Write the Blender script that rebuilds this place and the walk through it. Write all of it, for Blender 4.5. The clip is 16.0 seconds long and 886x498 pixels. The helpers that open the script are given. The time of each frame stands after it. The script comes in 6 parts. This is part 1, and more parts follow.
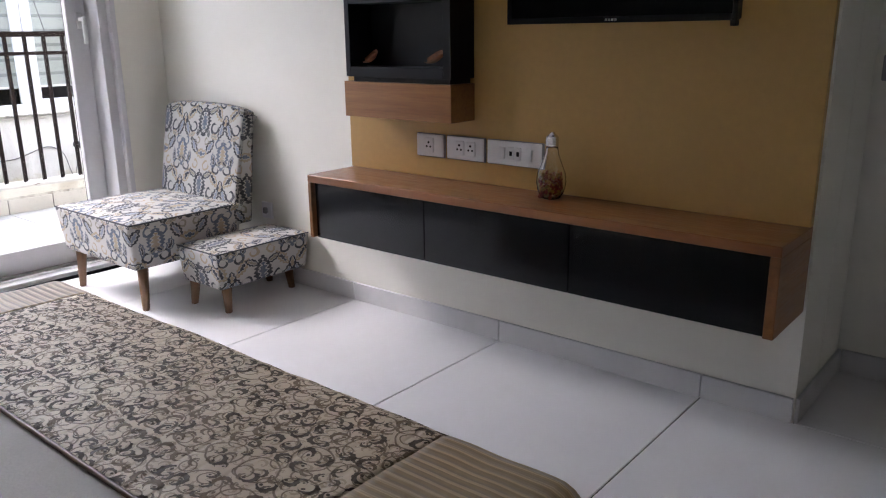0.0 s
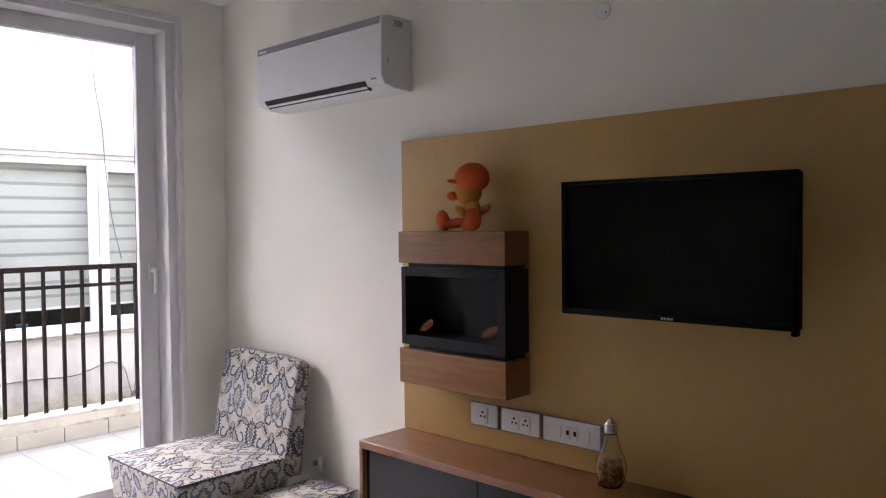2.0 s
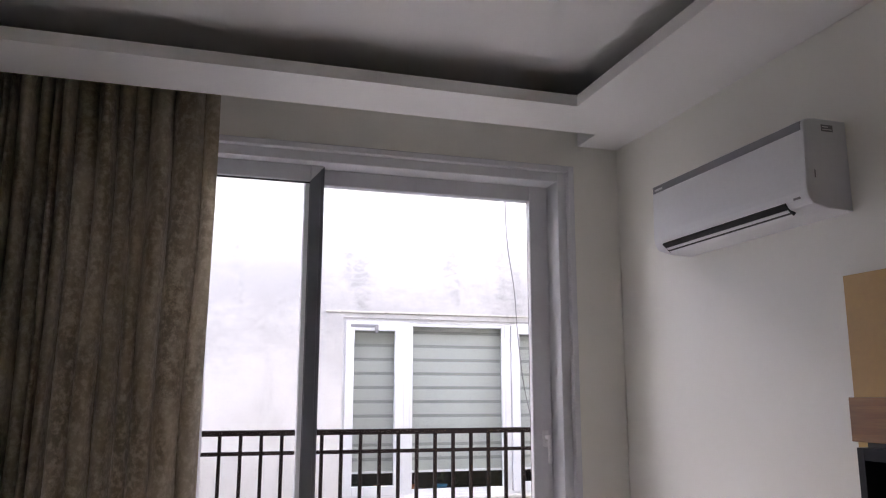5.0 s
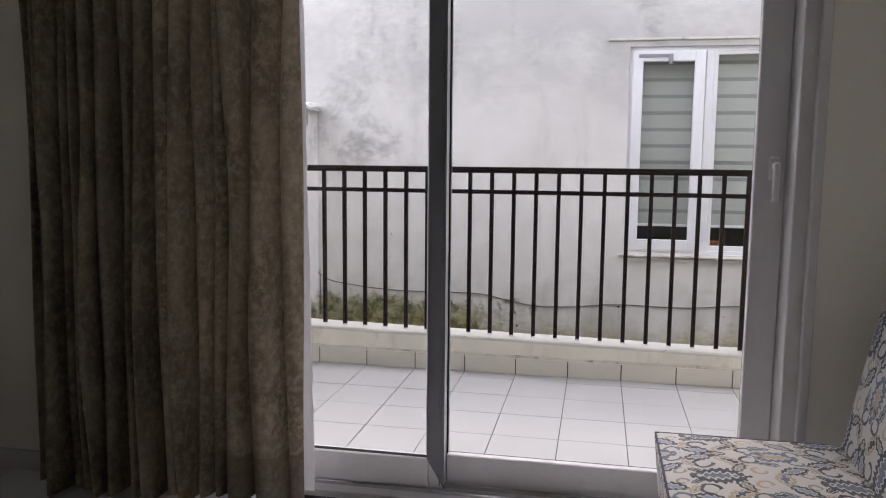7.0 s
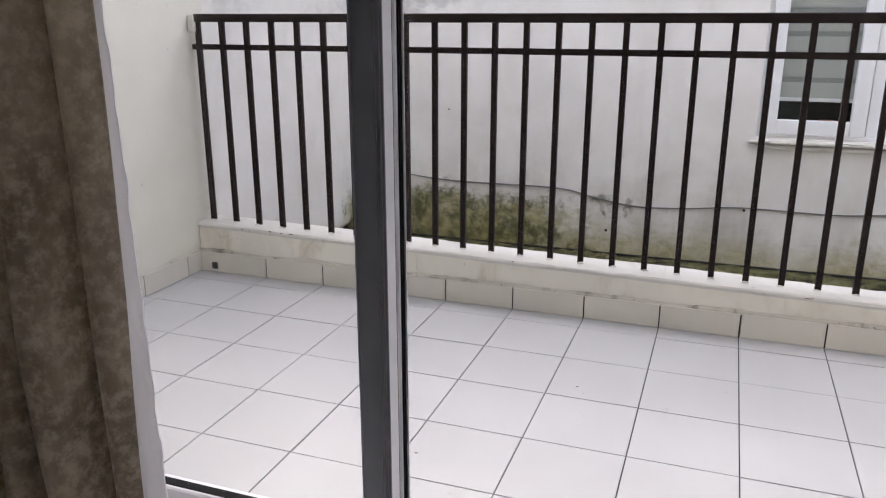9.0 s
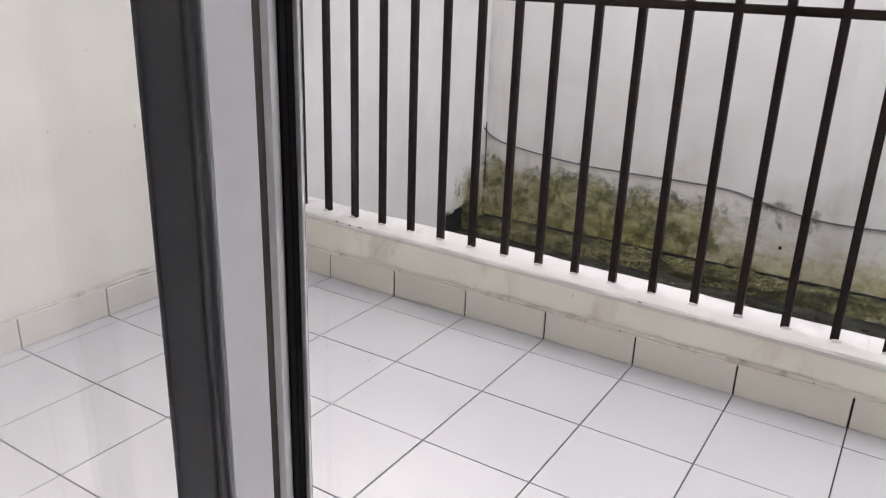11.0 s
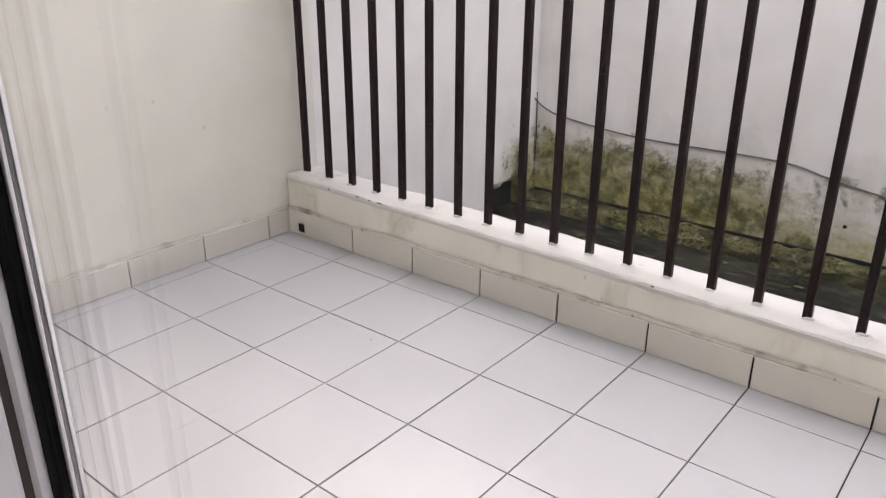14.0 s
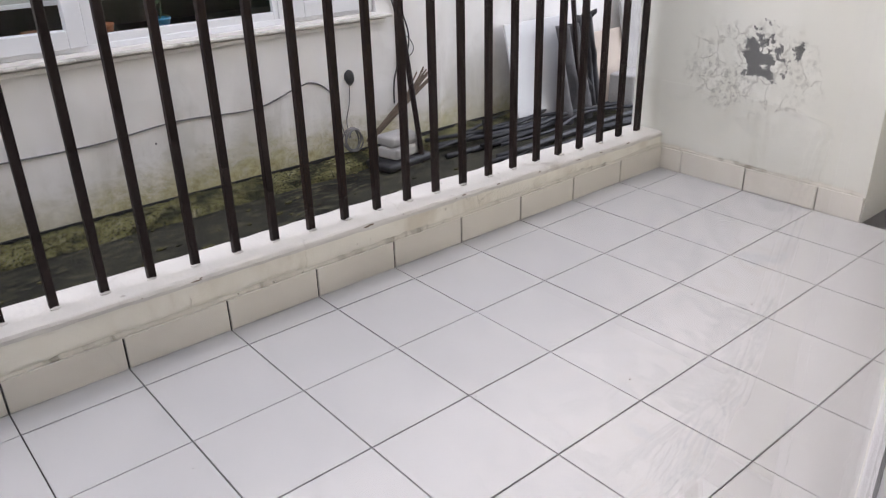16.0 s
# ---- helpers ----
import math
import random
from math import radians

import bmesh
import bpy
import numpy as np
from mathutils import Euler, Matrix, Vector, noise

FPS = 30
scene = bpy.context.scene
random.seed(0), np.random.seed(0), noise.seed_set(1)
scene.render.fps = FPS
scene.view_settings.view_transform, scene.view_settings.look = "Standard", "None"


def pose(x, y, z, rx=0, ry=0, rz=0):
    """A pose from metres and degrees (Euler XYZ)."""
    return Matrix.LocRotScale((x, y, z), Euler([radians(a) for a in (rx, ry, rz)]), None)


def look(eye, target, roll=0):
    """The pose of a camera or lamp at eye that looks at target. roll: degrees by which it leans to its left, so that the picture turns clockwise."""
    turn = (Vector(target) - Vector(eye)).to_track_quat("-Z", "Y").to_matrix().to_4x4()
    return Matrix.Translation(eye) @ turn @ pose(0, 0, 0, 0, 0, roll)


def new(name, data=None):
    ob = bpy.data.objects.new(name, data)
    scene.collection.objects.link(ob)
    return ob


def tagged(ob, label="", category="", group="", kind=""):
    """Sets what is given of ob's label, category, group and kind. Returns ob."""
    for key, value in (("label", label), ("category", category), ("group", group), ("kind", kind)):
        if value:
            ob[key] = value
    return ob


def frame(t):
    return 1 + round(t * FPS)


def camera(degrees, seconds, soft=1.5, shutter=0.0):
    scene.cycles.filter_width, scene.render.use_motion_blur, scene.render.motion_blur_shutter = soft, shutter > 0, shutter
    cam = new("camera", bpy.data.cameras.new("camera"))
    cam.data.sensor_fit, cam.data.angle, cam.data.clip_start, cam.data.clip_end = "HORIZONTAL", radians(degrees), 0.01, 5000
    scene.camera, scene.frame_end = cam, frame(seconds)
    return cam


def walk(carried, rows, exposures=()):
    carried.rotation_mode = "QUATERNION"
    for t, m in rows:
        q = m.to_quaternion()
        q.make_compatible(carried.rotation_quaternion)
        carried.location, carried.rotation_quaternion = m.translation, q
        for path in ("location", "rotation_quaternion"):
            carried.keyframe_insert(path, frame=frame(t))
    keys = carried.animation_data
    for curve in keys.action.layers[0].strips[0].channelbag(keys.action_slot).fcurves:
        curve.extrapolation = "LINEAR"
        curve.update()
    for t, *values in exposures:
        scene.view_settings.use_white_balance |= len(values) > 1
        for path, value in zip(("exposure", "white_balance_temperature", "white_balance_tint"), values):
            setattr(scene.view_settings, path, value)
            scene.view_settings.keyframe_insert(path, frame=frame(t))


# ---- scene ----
cam = camera(59.5, 16.0, soft=1.1)
PATH = [
    (0, (0.933, -5.617, 1.189), (2.419, -4.39, 0.654), -0.7),
    (0.5, (0.985, -5.604, 1.263), (2.467, -4.382, 0.705), -0.7),
    (1, (1.009, -5.596, 1.345), (2.493, -4.341, 0.872), -0.8),
    (1.5, (0.994, -5.584, 1.425), (2.485, -4.28, 1.147), -0.7),
    (2, (0.978, -5.57, 1.492), (2.435, -4.201, 1.434), -0.6),
    (2.5, (0.971, -5.562, 1.542), (2.343, -4.114, 1.686), -0.5),
    (3, (0.955, -5.556, 1.58), (2.207, -4.029, 1.898), -0.4),
    (3.5, (0.953, -5.535, 1.621), (2.058, -3.927, 2.058), -0.5),
    (4, (0.992, -5.465, 1.6), (1.941, -3.774, 2.09), -0.3),
    (4.5, (1.121, -5.285, 1.542), (1.905, -3.505, 2.008), -0.2),
    (5, (1.324, -5.18, 1.485), (1.889, -3.296, 1.85), 0.1),
    (5.2, (1.436, -5.164, 1.466), (1.894, -3.24, 1.764), 0.2),
    (6.25, (2.03, -4.86, 1.375), (1.97, -2.9, 1.33), 0.3),
    (7.3, (2.362, -4.218, 1.293), (1.868, -2.305, 0.984), 0.4),
    (7.5, (2.369, -4.065, 1.294), (1.82, -2.175, 0.942), 0.2),
    (8, (2.41, -3.686, 1.273), (1.773, -1.84, 0.84), -0.1),
    (8.5, (2.407, -3.302, 1.246), (1.735, -1.487, 0.741), 0.2),
    (9, (2.347, -2.979, 1.221), (1.694, -1.177, 0.65), 0.0),
    (9.5, (2.333, -2.674, 1.198), (1.752, -0.863, 0.581), -0.1),
    (10, (2.31, -2.382, 1.165), (1.747, -0.573, 0.525), 0.1),
    (10.2, (2.279, -2.315, 1.137), (1.67, -0.522, 0.494), 0.7),
    (12.3, (2.146, -1.872, 1.191), (0.703, -0.676, 0.494), 1.0),
    (12.5, (2.163, -1.87, 1.187), (0.707, -0.688, 0.492), 1.1),
    (13, (2.218, -1.859, 1.177), (0.748, -0.694, 0.483), 1.1),
    (13.5, (2.296, -1.86, 1.16), (0.885, -0.632, 0.451), 1.0),
    (14, (2.36, -1.87, 1.167), (1.198, -0.427, 0.414), 0.3),
    (14.5, (2.316, -1.909, 1.188), (1.693, -0.183, 0.392), -0.2),
    (15, (2.268, -1.898, 1.172), (2.315, -0.073, 0.354), -0.9),
    (15.5, (2.167, -1.869, 1.179), (2.839, -0.183, 0.339), -1.4),
    (16, (1.992, -1.866, 1.202), (3.148, -0.471, 0.355), -1.5),
]
EXPOSURES = [(0, 3.97, 6400, 20), (1.5, 3.93, 6600, 23), (3.0, 3.52, 6750, 26), (5.2, 3.30, 6600, 26), (7.3, 2.68, 6800, 20.5), (9.0, 2.75, 6750, 20), (12.3, 3.0, 6950, 21), (14.5, 2.92, 7050, 22), (16, 2.66, 6750, 20.5)]
walk(cam, [(t, look(eye, target, roll)) for t, eye, target, roll in PATH], EXPOSURES)

# ---- world and light ----
world = bpy.data.worlds.new("overcast_sky")
scene.world = world
world.use_nodes = True
wn = world.node_tree
bg = wn.nodes["Background"]
sky = wn.nodes.new("ShaderNodeTexSky")
sky.sky_type, sky.sun_disc = "NISHITA", False
sky.sun_elevation, sky.sun_rotation = radians(50), radians(-20)
sky.air_density, sky.dust_density = 1.0, 1.5
grey = wn.nodes.new("ShaderNodeHueSaturation")
grey.inputs["Saturation"].default_value = 0.42
wn.links.new(sky.outputs[0], grey.inputs["Color"])
wn.links.new(grey.outputs[0], bg.inputs["Color"])
bg.inputs["Strength"].default_value = 0.15

sun = new("sun", bpy.data.lights.new("sun", "SUN"))
sun.data.energy, sun.data.angle, sun.data.color = 0.18, radians(70), (1.0, 0.99, 0.97)
sun.matrix_world = look((-3.0, 8.0, 10.2), (0, 0, 0))


# ---- material tools ----
def link(nt, value, socket):
    if isinstance(value, bpy.types.NodeSocket):
        nt.links.new(value, socket)
    else:
        socket.default_value = value


def node(nt, kind, ins=(), out=0, operation="", interpolation=""):
    n = nt.nodes.new(kind)
    if operation:
        n.operation = operation
    if interpolation:
        n.interpolation_type = interpolation
    for k, v in dict(ins).items():
        link(nt, v, n.inputs[k])
    return n.outputs[out]


def calc(nt, op, a, b=0.0, c=0.0):
    return node(nt, "ShaderNodeMath", {0: a, 1: b, 2: c}, operation=op)


def ramp(nt, fac, lo, hi, a=0.0, b=1.0):
    return node(nt, "ShaderNodeMapRange", {0: fac, 1: lo, 2: hi, 3: a, 4: b}, interpolation="SMOOTHSTEP")


def mix(nt, fac, a, b, blend="MIX"):
    n = nt.nodes.new("ShaderNodeMix")
    n.data_type, n.blend_type = "RGBA", blend
    link(nt, fac, n.inputs[0]), link(nt, a, n.inputs[6]), link(nt, b, n.inputs[7])
    return n.outputs[2]


def rgb(c):
    return (*c, 1.0)


def coords(nt, scale=(1, 1, 1), kind="Object"):
    if kind == "World":
        v = node(nt, "ShaderNodeNewGeometry", out="Position")
    else:
        v = node(nt, "ShaderNodeTexCoord", out=kind)
    return node(nt, "ShaderNodeMapping", {"Vector": v, "Scale": scale})


def noise_tex(nt, vec, scale, detail=4.0, rough=0.55, distortion=0.0):
    return node(nt, "ShaderNodeTexNoise", {"Vector": vec, "Scale": scale, "Detail": detail, "Roughness": rough, "Distortion": distortion})


def split(nt, vec):
    n = nt.nodes.new("ShaderNodeSeparateXYZ")
    nt.links.new(vec, n.inputs[0])
    return n.outputs[0], n.outputs[1], n.outputs[2]


def start(name):
    m = bpy.data.materials.new(name)
    m.use_nodes = True
    return m, m.node_tree, m.node_tree.nodes["Principled BSDF"]


def bump(nt, bsdf, height, strength, distance=0.01):
    b = node(nt, "ShaderNodeBump", {"Height": height, "Strength": strength, "Distance": distance})
    nt.links.new(b, bsdf.inputs["Normal"])


def surface(name, base, rough=0.5, var=0.12, big=2.0, fine=60.0, relief=0.1, metal=0.0, piece=0.0, stretch=(1, 1, 1), kind="World", coat=0.0, spec=0.5):
    """A plain surface with broad and fine variation, and a shift from piece to piece."""
    m, nt, b = start(name)
    v = coords(nt, stretch, kind)
    n1, n2 = noise_tex(nt, v, big), noise_tex(nt, v, fine, 3.0)
    f = calc(nt, "ADD", calc(nt, "MULTIPLY", n1, 0.65), calc(nt, "MULTIPLY", n2, 0.35))
    col = mix(nt, ramp(nt, f, 0.3, 0.7), rgb([c * (1 - var) for c in base]), rgb([min(1, c * (1 + var)) for c in base]))
    if piece:
        r = node(nt, "ShaderNodeObjectInfo", out="Random")
        col = mix(nt, calc(nt, "MULTIPLY", r, piece), col, rgb([c * 0.72 for c in base]))
    link(nt, col, b.inputs["Base Color"])
    link(nt, ramp(nt, n2, 0.25, 0.75, max(0.02, rough * 0.9), min(1, rough * 1.1)), b.inputs["Roughness"])
    b.inputs["Metallic"].default_value = metal
    b.inputs["Coat Weight"].default_value = coat
    b.inputs["Specular IOR Level"].default_value = spec
    if relief:
        bump(nt, b, n2, relief, 0.004)
    return m


def wood(name, light, dark, grain="Y", rough=0.40, coat=0.3):
    m, nt, b = start(name)
    st = {"X": (1.2, 22, 22), "Y": (22, 1.2, 22), "Z": (22, 22, 1.2)}[grain]
    v = coords(nt, st, "World")
    n1 = noise_tex(nt, v, 1.6, 6.0, 0.6, 0.8)
    n2 = noise_tex(nt, v, 9.0, 4.0, 0.6)
    f = calc(nt, "ADD", calc(nt, "MULTIPLY", n1, 0.6), calc(nt, "MULTIPLY", n2, 0.4))
    link(nt, mix(nt, ramp(nt, f, 0.25, 0.75), rgb(dark), rgb(light)), b.inputs["Base Color"])
    link(nt, ramp(nt, n2, 0.3, 0.7, rough - 0.06, rough + 0.1), b.inputs["Roughness"])
    b.inputs["Coat Weight"].default_value = coat
    b.inputs["Coat Roughness"].default_value = 0.22
    bump(nt, b, n2, 0.06, 0.002)
    return m


def pane_glass(name):
    """Thin sheet glass: clear, with a mirror gloss that grows at grazing angles."""
    m, nt, b = start(name)
    nt.nodes.remove(b)
    gloss = node(nt, "ShaderNodeBsdfGlossy", {"Color": rgb((1, 1, 1)), "Roughness": 0.0})
    clear = node(nt, "ShaderNodeBsdfTransparent", {"Color": rgb((0.985, 0.995, 0.99))})
    face = node(nt, "ShaderNodeLayerWeight", {"Blend": 0.5}, out="Facing")
    edge = calc(nt, "ADD", calc(nt, "MULTIPLY", calc(nt, "POWER", face, 5.5), 1.3), 0.010)
    both = node(nt, "ShaderNodeMixShader", {0: edge, 1: clear, 2: gloss})
    nt.links.new(both, nt.nodes["Material Output"].inputs["Surface"])
    return m


def clear_glass(name, tint=(0.97, 0.985, 0.98)):
    m, nt, b = start(name)
    b.inputs["Base Color"].default_value = rgb(tint)
    b.inputs["Roughness"].default_value = 0.0
    b.inputs["IOR"].default_value = 1.45
    b.inputs["Transmission Weight"].default_value = 1.0
    return m


# ---- materials ----
def room_plaster():
    m, nt, b = start("cream_wall_paint")
    v = coords(nt, (1, 1, 1), "World")
    n1, n2 = noise_tex(nt, v, 1.1, 5.0), noise_tex(nt, v, 140.0, 3.0)
    link(nt, mix(nt, ramp(nt, n1, 0.3, 0.7), rgb((0.845, 0.832, 0.755)), rgb((0.895, 0.883, 0.81))), b.inputs["Base Color"])
    link(nt, ramp(nt, n1, 0.3, 0.7, 0.42, 0.55), b.inputs["Roughness"])
    bump(nt, b, n2, 0.05, 0.002)
    return m


def stained_plaster(name, base, stain, lo=0.56, hi=0.72, scale=1.6):
    """Painted cement render outdoors, with grey mildew in streaks and patches, hairline cracks and trowel marks."""
    m, nt, b = start(name)
    v = coords(nt, (1, 1, 0.45), "World")
    v2 = coords(nt, (1, 1, 1), "World")
    n1, n2 = noise_tex(nt, v, scale, 8.0, 0.62, 0.4), noise_tex(nt, v2, 90.0, 4.0)
    n3 = noise_tex(nt, v2, 5.0, 6.0, 0.6)
    tone = mix(nt, ramp(nt, n3, 0.3, 0.7), rgb([c * 0.93 for c in base]), rgb(base))
    fac = calc(nt, "MULTIPLY", ramp(nt, n1, lo, hi), ramp(nt, n3, 0.3, 0.65, 0.35, 1.0))
    col = mix(nt, fac, tone, rgb(stain))
    bend = node(nt, "ShaderNodeVectorMath", {0: v2, 1: node(nt, "ShaderNodeVectorMath", {0: node(nt, "ShaderNodeTexNoise", {"Vector": v2, "Scale": 6.0, "Detail": 5.0}, out="Color"), 1: (0.16, 0.16, 0.16)}, operation="MULTIPLY")}, operation="ADD")
    net = nt.nodes.new("ShaderNodeTexVoronoi")
    net.feature = "DISTANCE_TO_EDGE"
    net.inputs["Scale"].default_value = 2.6
    nt.links.new(bend, net.inputs["Vector"])
    crack = calc(nt, "MULTIPLY", ramp(nt, net.outputs["Distance"], 0.006, 0.001), ramp(nt, n1, 0.50, 0.58))
    speck = ramp(nt, noise_tex(nt, v2, 42.0, 3.0, 0.5), 0.69, 0.74)
    col = mix(nt, calc(nt, "MULTIPLY", calc(nt, "MAXIMUM", calc(nt, "MULTIPLY", crack, 0.55), speck), 0.55), col, rgb([c * 0.55 for c in stain]))
    link(nt, col, b.inputs["Base Color"])
    b.inputs["Roughness"].default_value = 0.8
    h = calc(nt, "SUBTRACT", calc(nt, "ADD", calc(nt, "MULTIPLY", n3, 0.7), calc(nt, "MULTIPLY", n2, 0.3)), calc(nt, "MULTIPLY", crack, 0.5))
    bump(nt, b, h, 0.35, 0.008)
    return m


def neighbour_plaster():
    """White render with rain streaks, grey weathering high up deepened against glare, and moss growing up from the wet
    gully.
    """
    m, nt, b = start("weathered_white_render")
    p = node(nt, "ShaderNodeNewGeometry", out="Position")
    x, y, z = split(nt, p)
    v = coords(nt, (1, 1, 1), "World")
    streak = noise_tex(nt, coords(nt, (1.0, 1.0, 0.22), "World"), 3.0, 8.0, 0.62, 0.3)
    patch = noise_tex(nt, v, 2.4, 8.0, 0.65, 0.5)
    cloud = noise_tex(nt, coords(nt, (0.7, 1, 1), "World"), 1.1, 6.0, 0.6, 0.4)
    fine = noise_tex(nt, coords(nt, (1, 1, 1.7), "World"), 9.0, 11.0, 0.72, 0.3)
    pores = noise_tex(nt, v, 26.0, 10.0, 0.75)
    grain = noise_tex(nt, v, 120.0, 3.0)
    col = mix(nt, ramp(nt, patch, 0.32, 0.66), rgb((0.755, 0.724, 0.678)), rgb((0.835, 0.807, 0.768)))
    col = mix(nt, calc(nt, "MULTIPLY", ramp(nt, streak, 0.5, 0.78), 0.42), col, rgb((0.47, 0.45, 0.41)))
    # grey weathering in clouds on the upper wall, its colour also cut against overbright light
    rise = calc(nt, "ADD", z, calc(nt, "MULTIPLY", calc(nt, "SUBTRACT", patch, 0.5), 0.9))
    high = calc(nt, "MULTIPLY", calc(nt, "MULTIPLY", ramp(nt, rise, 1.25, 2.1), ramp(nt, rise, 3.3, 2.6, 0.35, 1.0)), ramp(nt, calc(nt, "ADD", cloud, calc(nt, "MULTIPLY", fine, 0.35)), 0.48, 0.80, 0.45, 1.0))
    col = mix(nt, calc(nt, "MULTIPLY", high, 0.92), col, rgb((0.44, 0.428, 0.41)))
    run = calc(nt, "MULTIPLY", calc(nt, "MULTIPLY", ramp(nt, streak, 0.50, 0.66), ramp(nt, fine, 0.42, 0.62)), ramp(nt, rise, 1.7, 2.3))
    col = mix(nt, calc(nt, "MULTIPLY", run, 0.6), col, rgb((0.30, 0.285, 0.265)))
    # thin grey grime low down, in streaks, with a ragged upper edge
    edge = calc(nt, "ADD", z, calc(nt, "ADD", calc(nt, "MULTIPLY", calc(nt, "SUBTRACT", patch, 0.5), 0.5), calc(nt, "MULTIPLY", calc(nt, "SUBTRACT", fine, 0.5), 0.28)))
    near = ramp(nt, calc(nt, "ADD", y, calc(nt, "MULTIPLY", calc(nt, "SUBTRACT", patch, 0.5), 0.4)), 1.62, 1.95)
    band = calc(nt, "MULTIPLY", calc(nt, "MULTIPLY", near, ramp(nt, edge, 0.40, -0.10)), ramp(nt, streak, 0.36, 0.64, 0.15, 1.0))
    col = mix(nt, calc(nt, "MULTIPLY", band, 0.62), col, rgb((0.40, 0.375, 0.31)))
    # yellow-green film at the foot all along
    foot = calc(nt, "MULTIPLY", ramp(nt, calc(nt, "ADD", z, calc(nt, "MULTIPLY", calc(nt, "SUBTRACT", fine, 0.5), 0.5)), -0.02, -0.30), near)
    foot = calc(nt, "MULTIPLY", foot, ramp(nt, cloud, 0.35, 0.6, 0.35, 0.95))
    col = mix(nt, foot, col, mix(nt, ramp(nt, pores, 0.35, 0.65), rgb((0.27, 0.235, 0.085)), rgb((0.47, 0.43, 0.24))))
    # moss: a broken olive film, thick at the corner end
    thick = calc(nt, "MULTIPLY", ramp(nt, x, -0.5, -0.05), ramp(nt, calc(nt, "ADD", x, calc(nt, "MULTIPLY", patch, 0.6)), 2.25, 1.25))
    reach = calc(nt, "MULTIPLY", ramp(nt, edge, 0.20, -0.06), near)
    blot = noise_tex(nt, coords(nt, (0.8, 1, 1.25), "World"), 4.2, 10.0, 0.68, 0.25)
    dens = calc(nt, "MULTIPLY", reach, calc(nt, "ADD", calc(nt, "MULTIPLY", thick, 0.74), calc(nt, "MULTIPLY", calc(nt, "SUBTRACT", blot, 0.5), 1.5)))
    film = ramp(nt, calc(nt, "ADD", dens, calc(nt, "MULTIPLY", calc(nt, "SUBTRACT", pores, 0.5), 0.5)), 0.16, 0.80)
    olive = mix(nt, ramp(nt, fine, 0.38, 0.62), rgb((0.125, 0.112, 0.028)), rgb((0.37, 0.325, 0.115)))
    col = mix(nt, calc(nt, "MULTIPLY", film, 0.90), col, mix(nt, ramp(nt, pores, 0.50, 0.72, 0.0, 0.5), olive, rgb((0.45, 0.42, 0.26))))
    # dark tufts, and a cluster of them past the end of the film
    dx, dz = calc(nt, "DIVIDE", calc(nt, "SUBTRACT", x, 1.72), 0.50), calc(nt, "DIVIDE", calc(nt, "SUBTRACT", z, 0.03), 0.11)
    knot = ramp(nt, calc(nt, "SQRT", calc(nt, "ADD", calc(nt, "MULTIPLY", dx, dx), calc(nt, "MULTIPLY", dz, dz))), 1.1, 0.3, 0.0, 0.55)
    seat = calc(nt, "MAXIMUM", calc(nt, "MULTIPLY", ramp(nt, dens, 0.12, 0.55), 0.95), calc(nt, "MULTIPLY", knot, near))
    stroke = noise_tex(nt, coords(nt, (1.25, 1, 0.95), "World"), 8.5, 8.0, 0.66, 0.2)
    tuft = calc(nt, "MULTIPLY", ramp(nt, calc(nt, "ADD", stroke, calc(nt, "MULTIPLY", seat, 0.13)), 0.56, 0.74), ramp(nt, seat, 0.08, 0.45))
    col = mix(nt, calc(nt, "MULTIPLY", tuft, 0.82), col, mix(nt, pores, rgb((0.022, 0.028, 0.008)), rgb((0.085, 0.092, 0.024))))
    # sooty patch high beside the corner, and a smudge far along the foot
    for cx, cz, r0, k in ((0.25, 1.55, 0.75, 0.7), (5.72, 0.02, 0.22, 0.75)):
        ex, ez = calc(nt, "SUBTRACT", x, cx), calc(nt, "SUBTRACT", z, cz)
        d = calc(nt, "SQRT", calc(nt, "ADD", calc(nt, "MULTIPLY", ex, ex), calc(nt, "MULTIPLY", ez, ez)))
        soot = calc(nt, "MULTIPLY", ramp(nt, d, r0, r0 * 0.13), ramp(nt, calc(nt, "ADD", patch, calc(nt, "MULTIPLY", fine, 0.5)), 0.70, 0.95))
        col = mix(nt, calc(nt, "MULTIPLY", soot, k), col, rgb((0.27, 0.26, 0.24)))
    # small chips and pin holes
    chip = calc(nt, "MULTIPLY", ramp(nt, noise_tex(nt, v, 30.0, 4.0, 0.6), 0.71, 0.75), ramp(nt, patch, 0.45, 0.6))
    col = mix(nt, calc(nt, "MULTIPLY", chip, 0.6), col, rgb((0.30, 0.28, 0.24)))
    link(nt, col, b.inputs["Base Color"])
    b.inputs["Roughness"].default_value = 0.85
    h = calc(nt, "ADD", calc(nt, "ADD", calc(nt, "MULTIPLY", fine, 0.6), calc(nt, "MULTIPLY", grain, 0.25)), calc(nt, "MULTIPLY", calc(nt, "MULTIPLY", film, pores), 1.2))
    bump(nt, b, h, 0.45, 0.010)
    return m


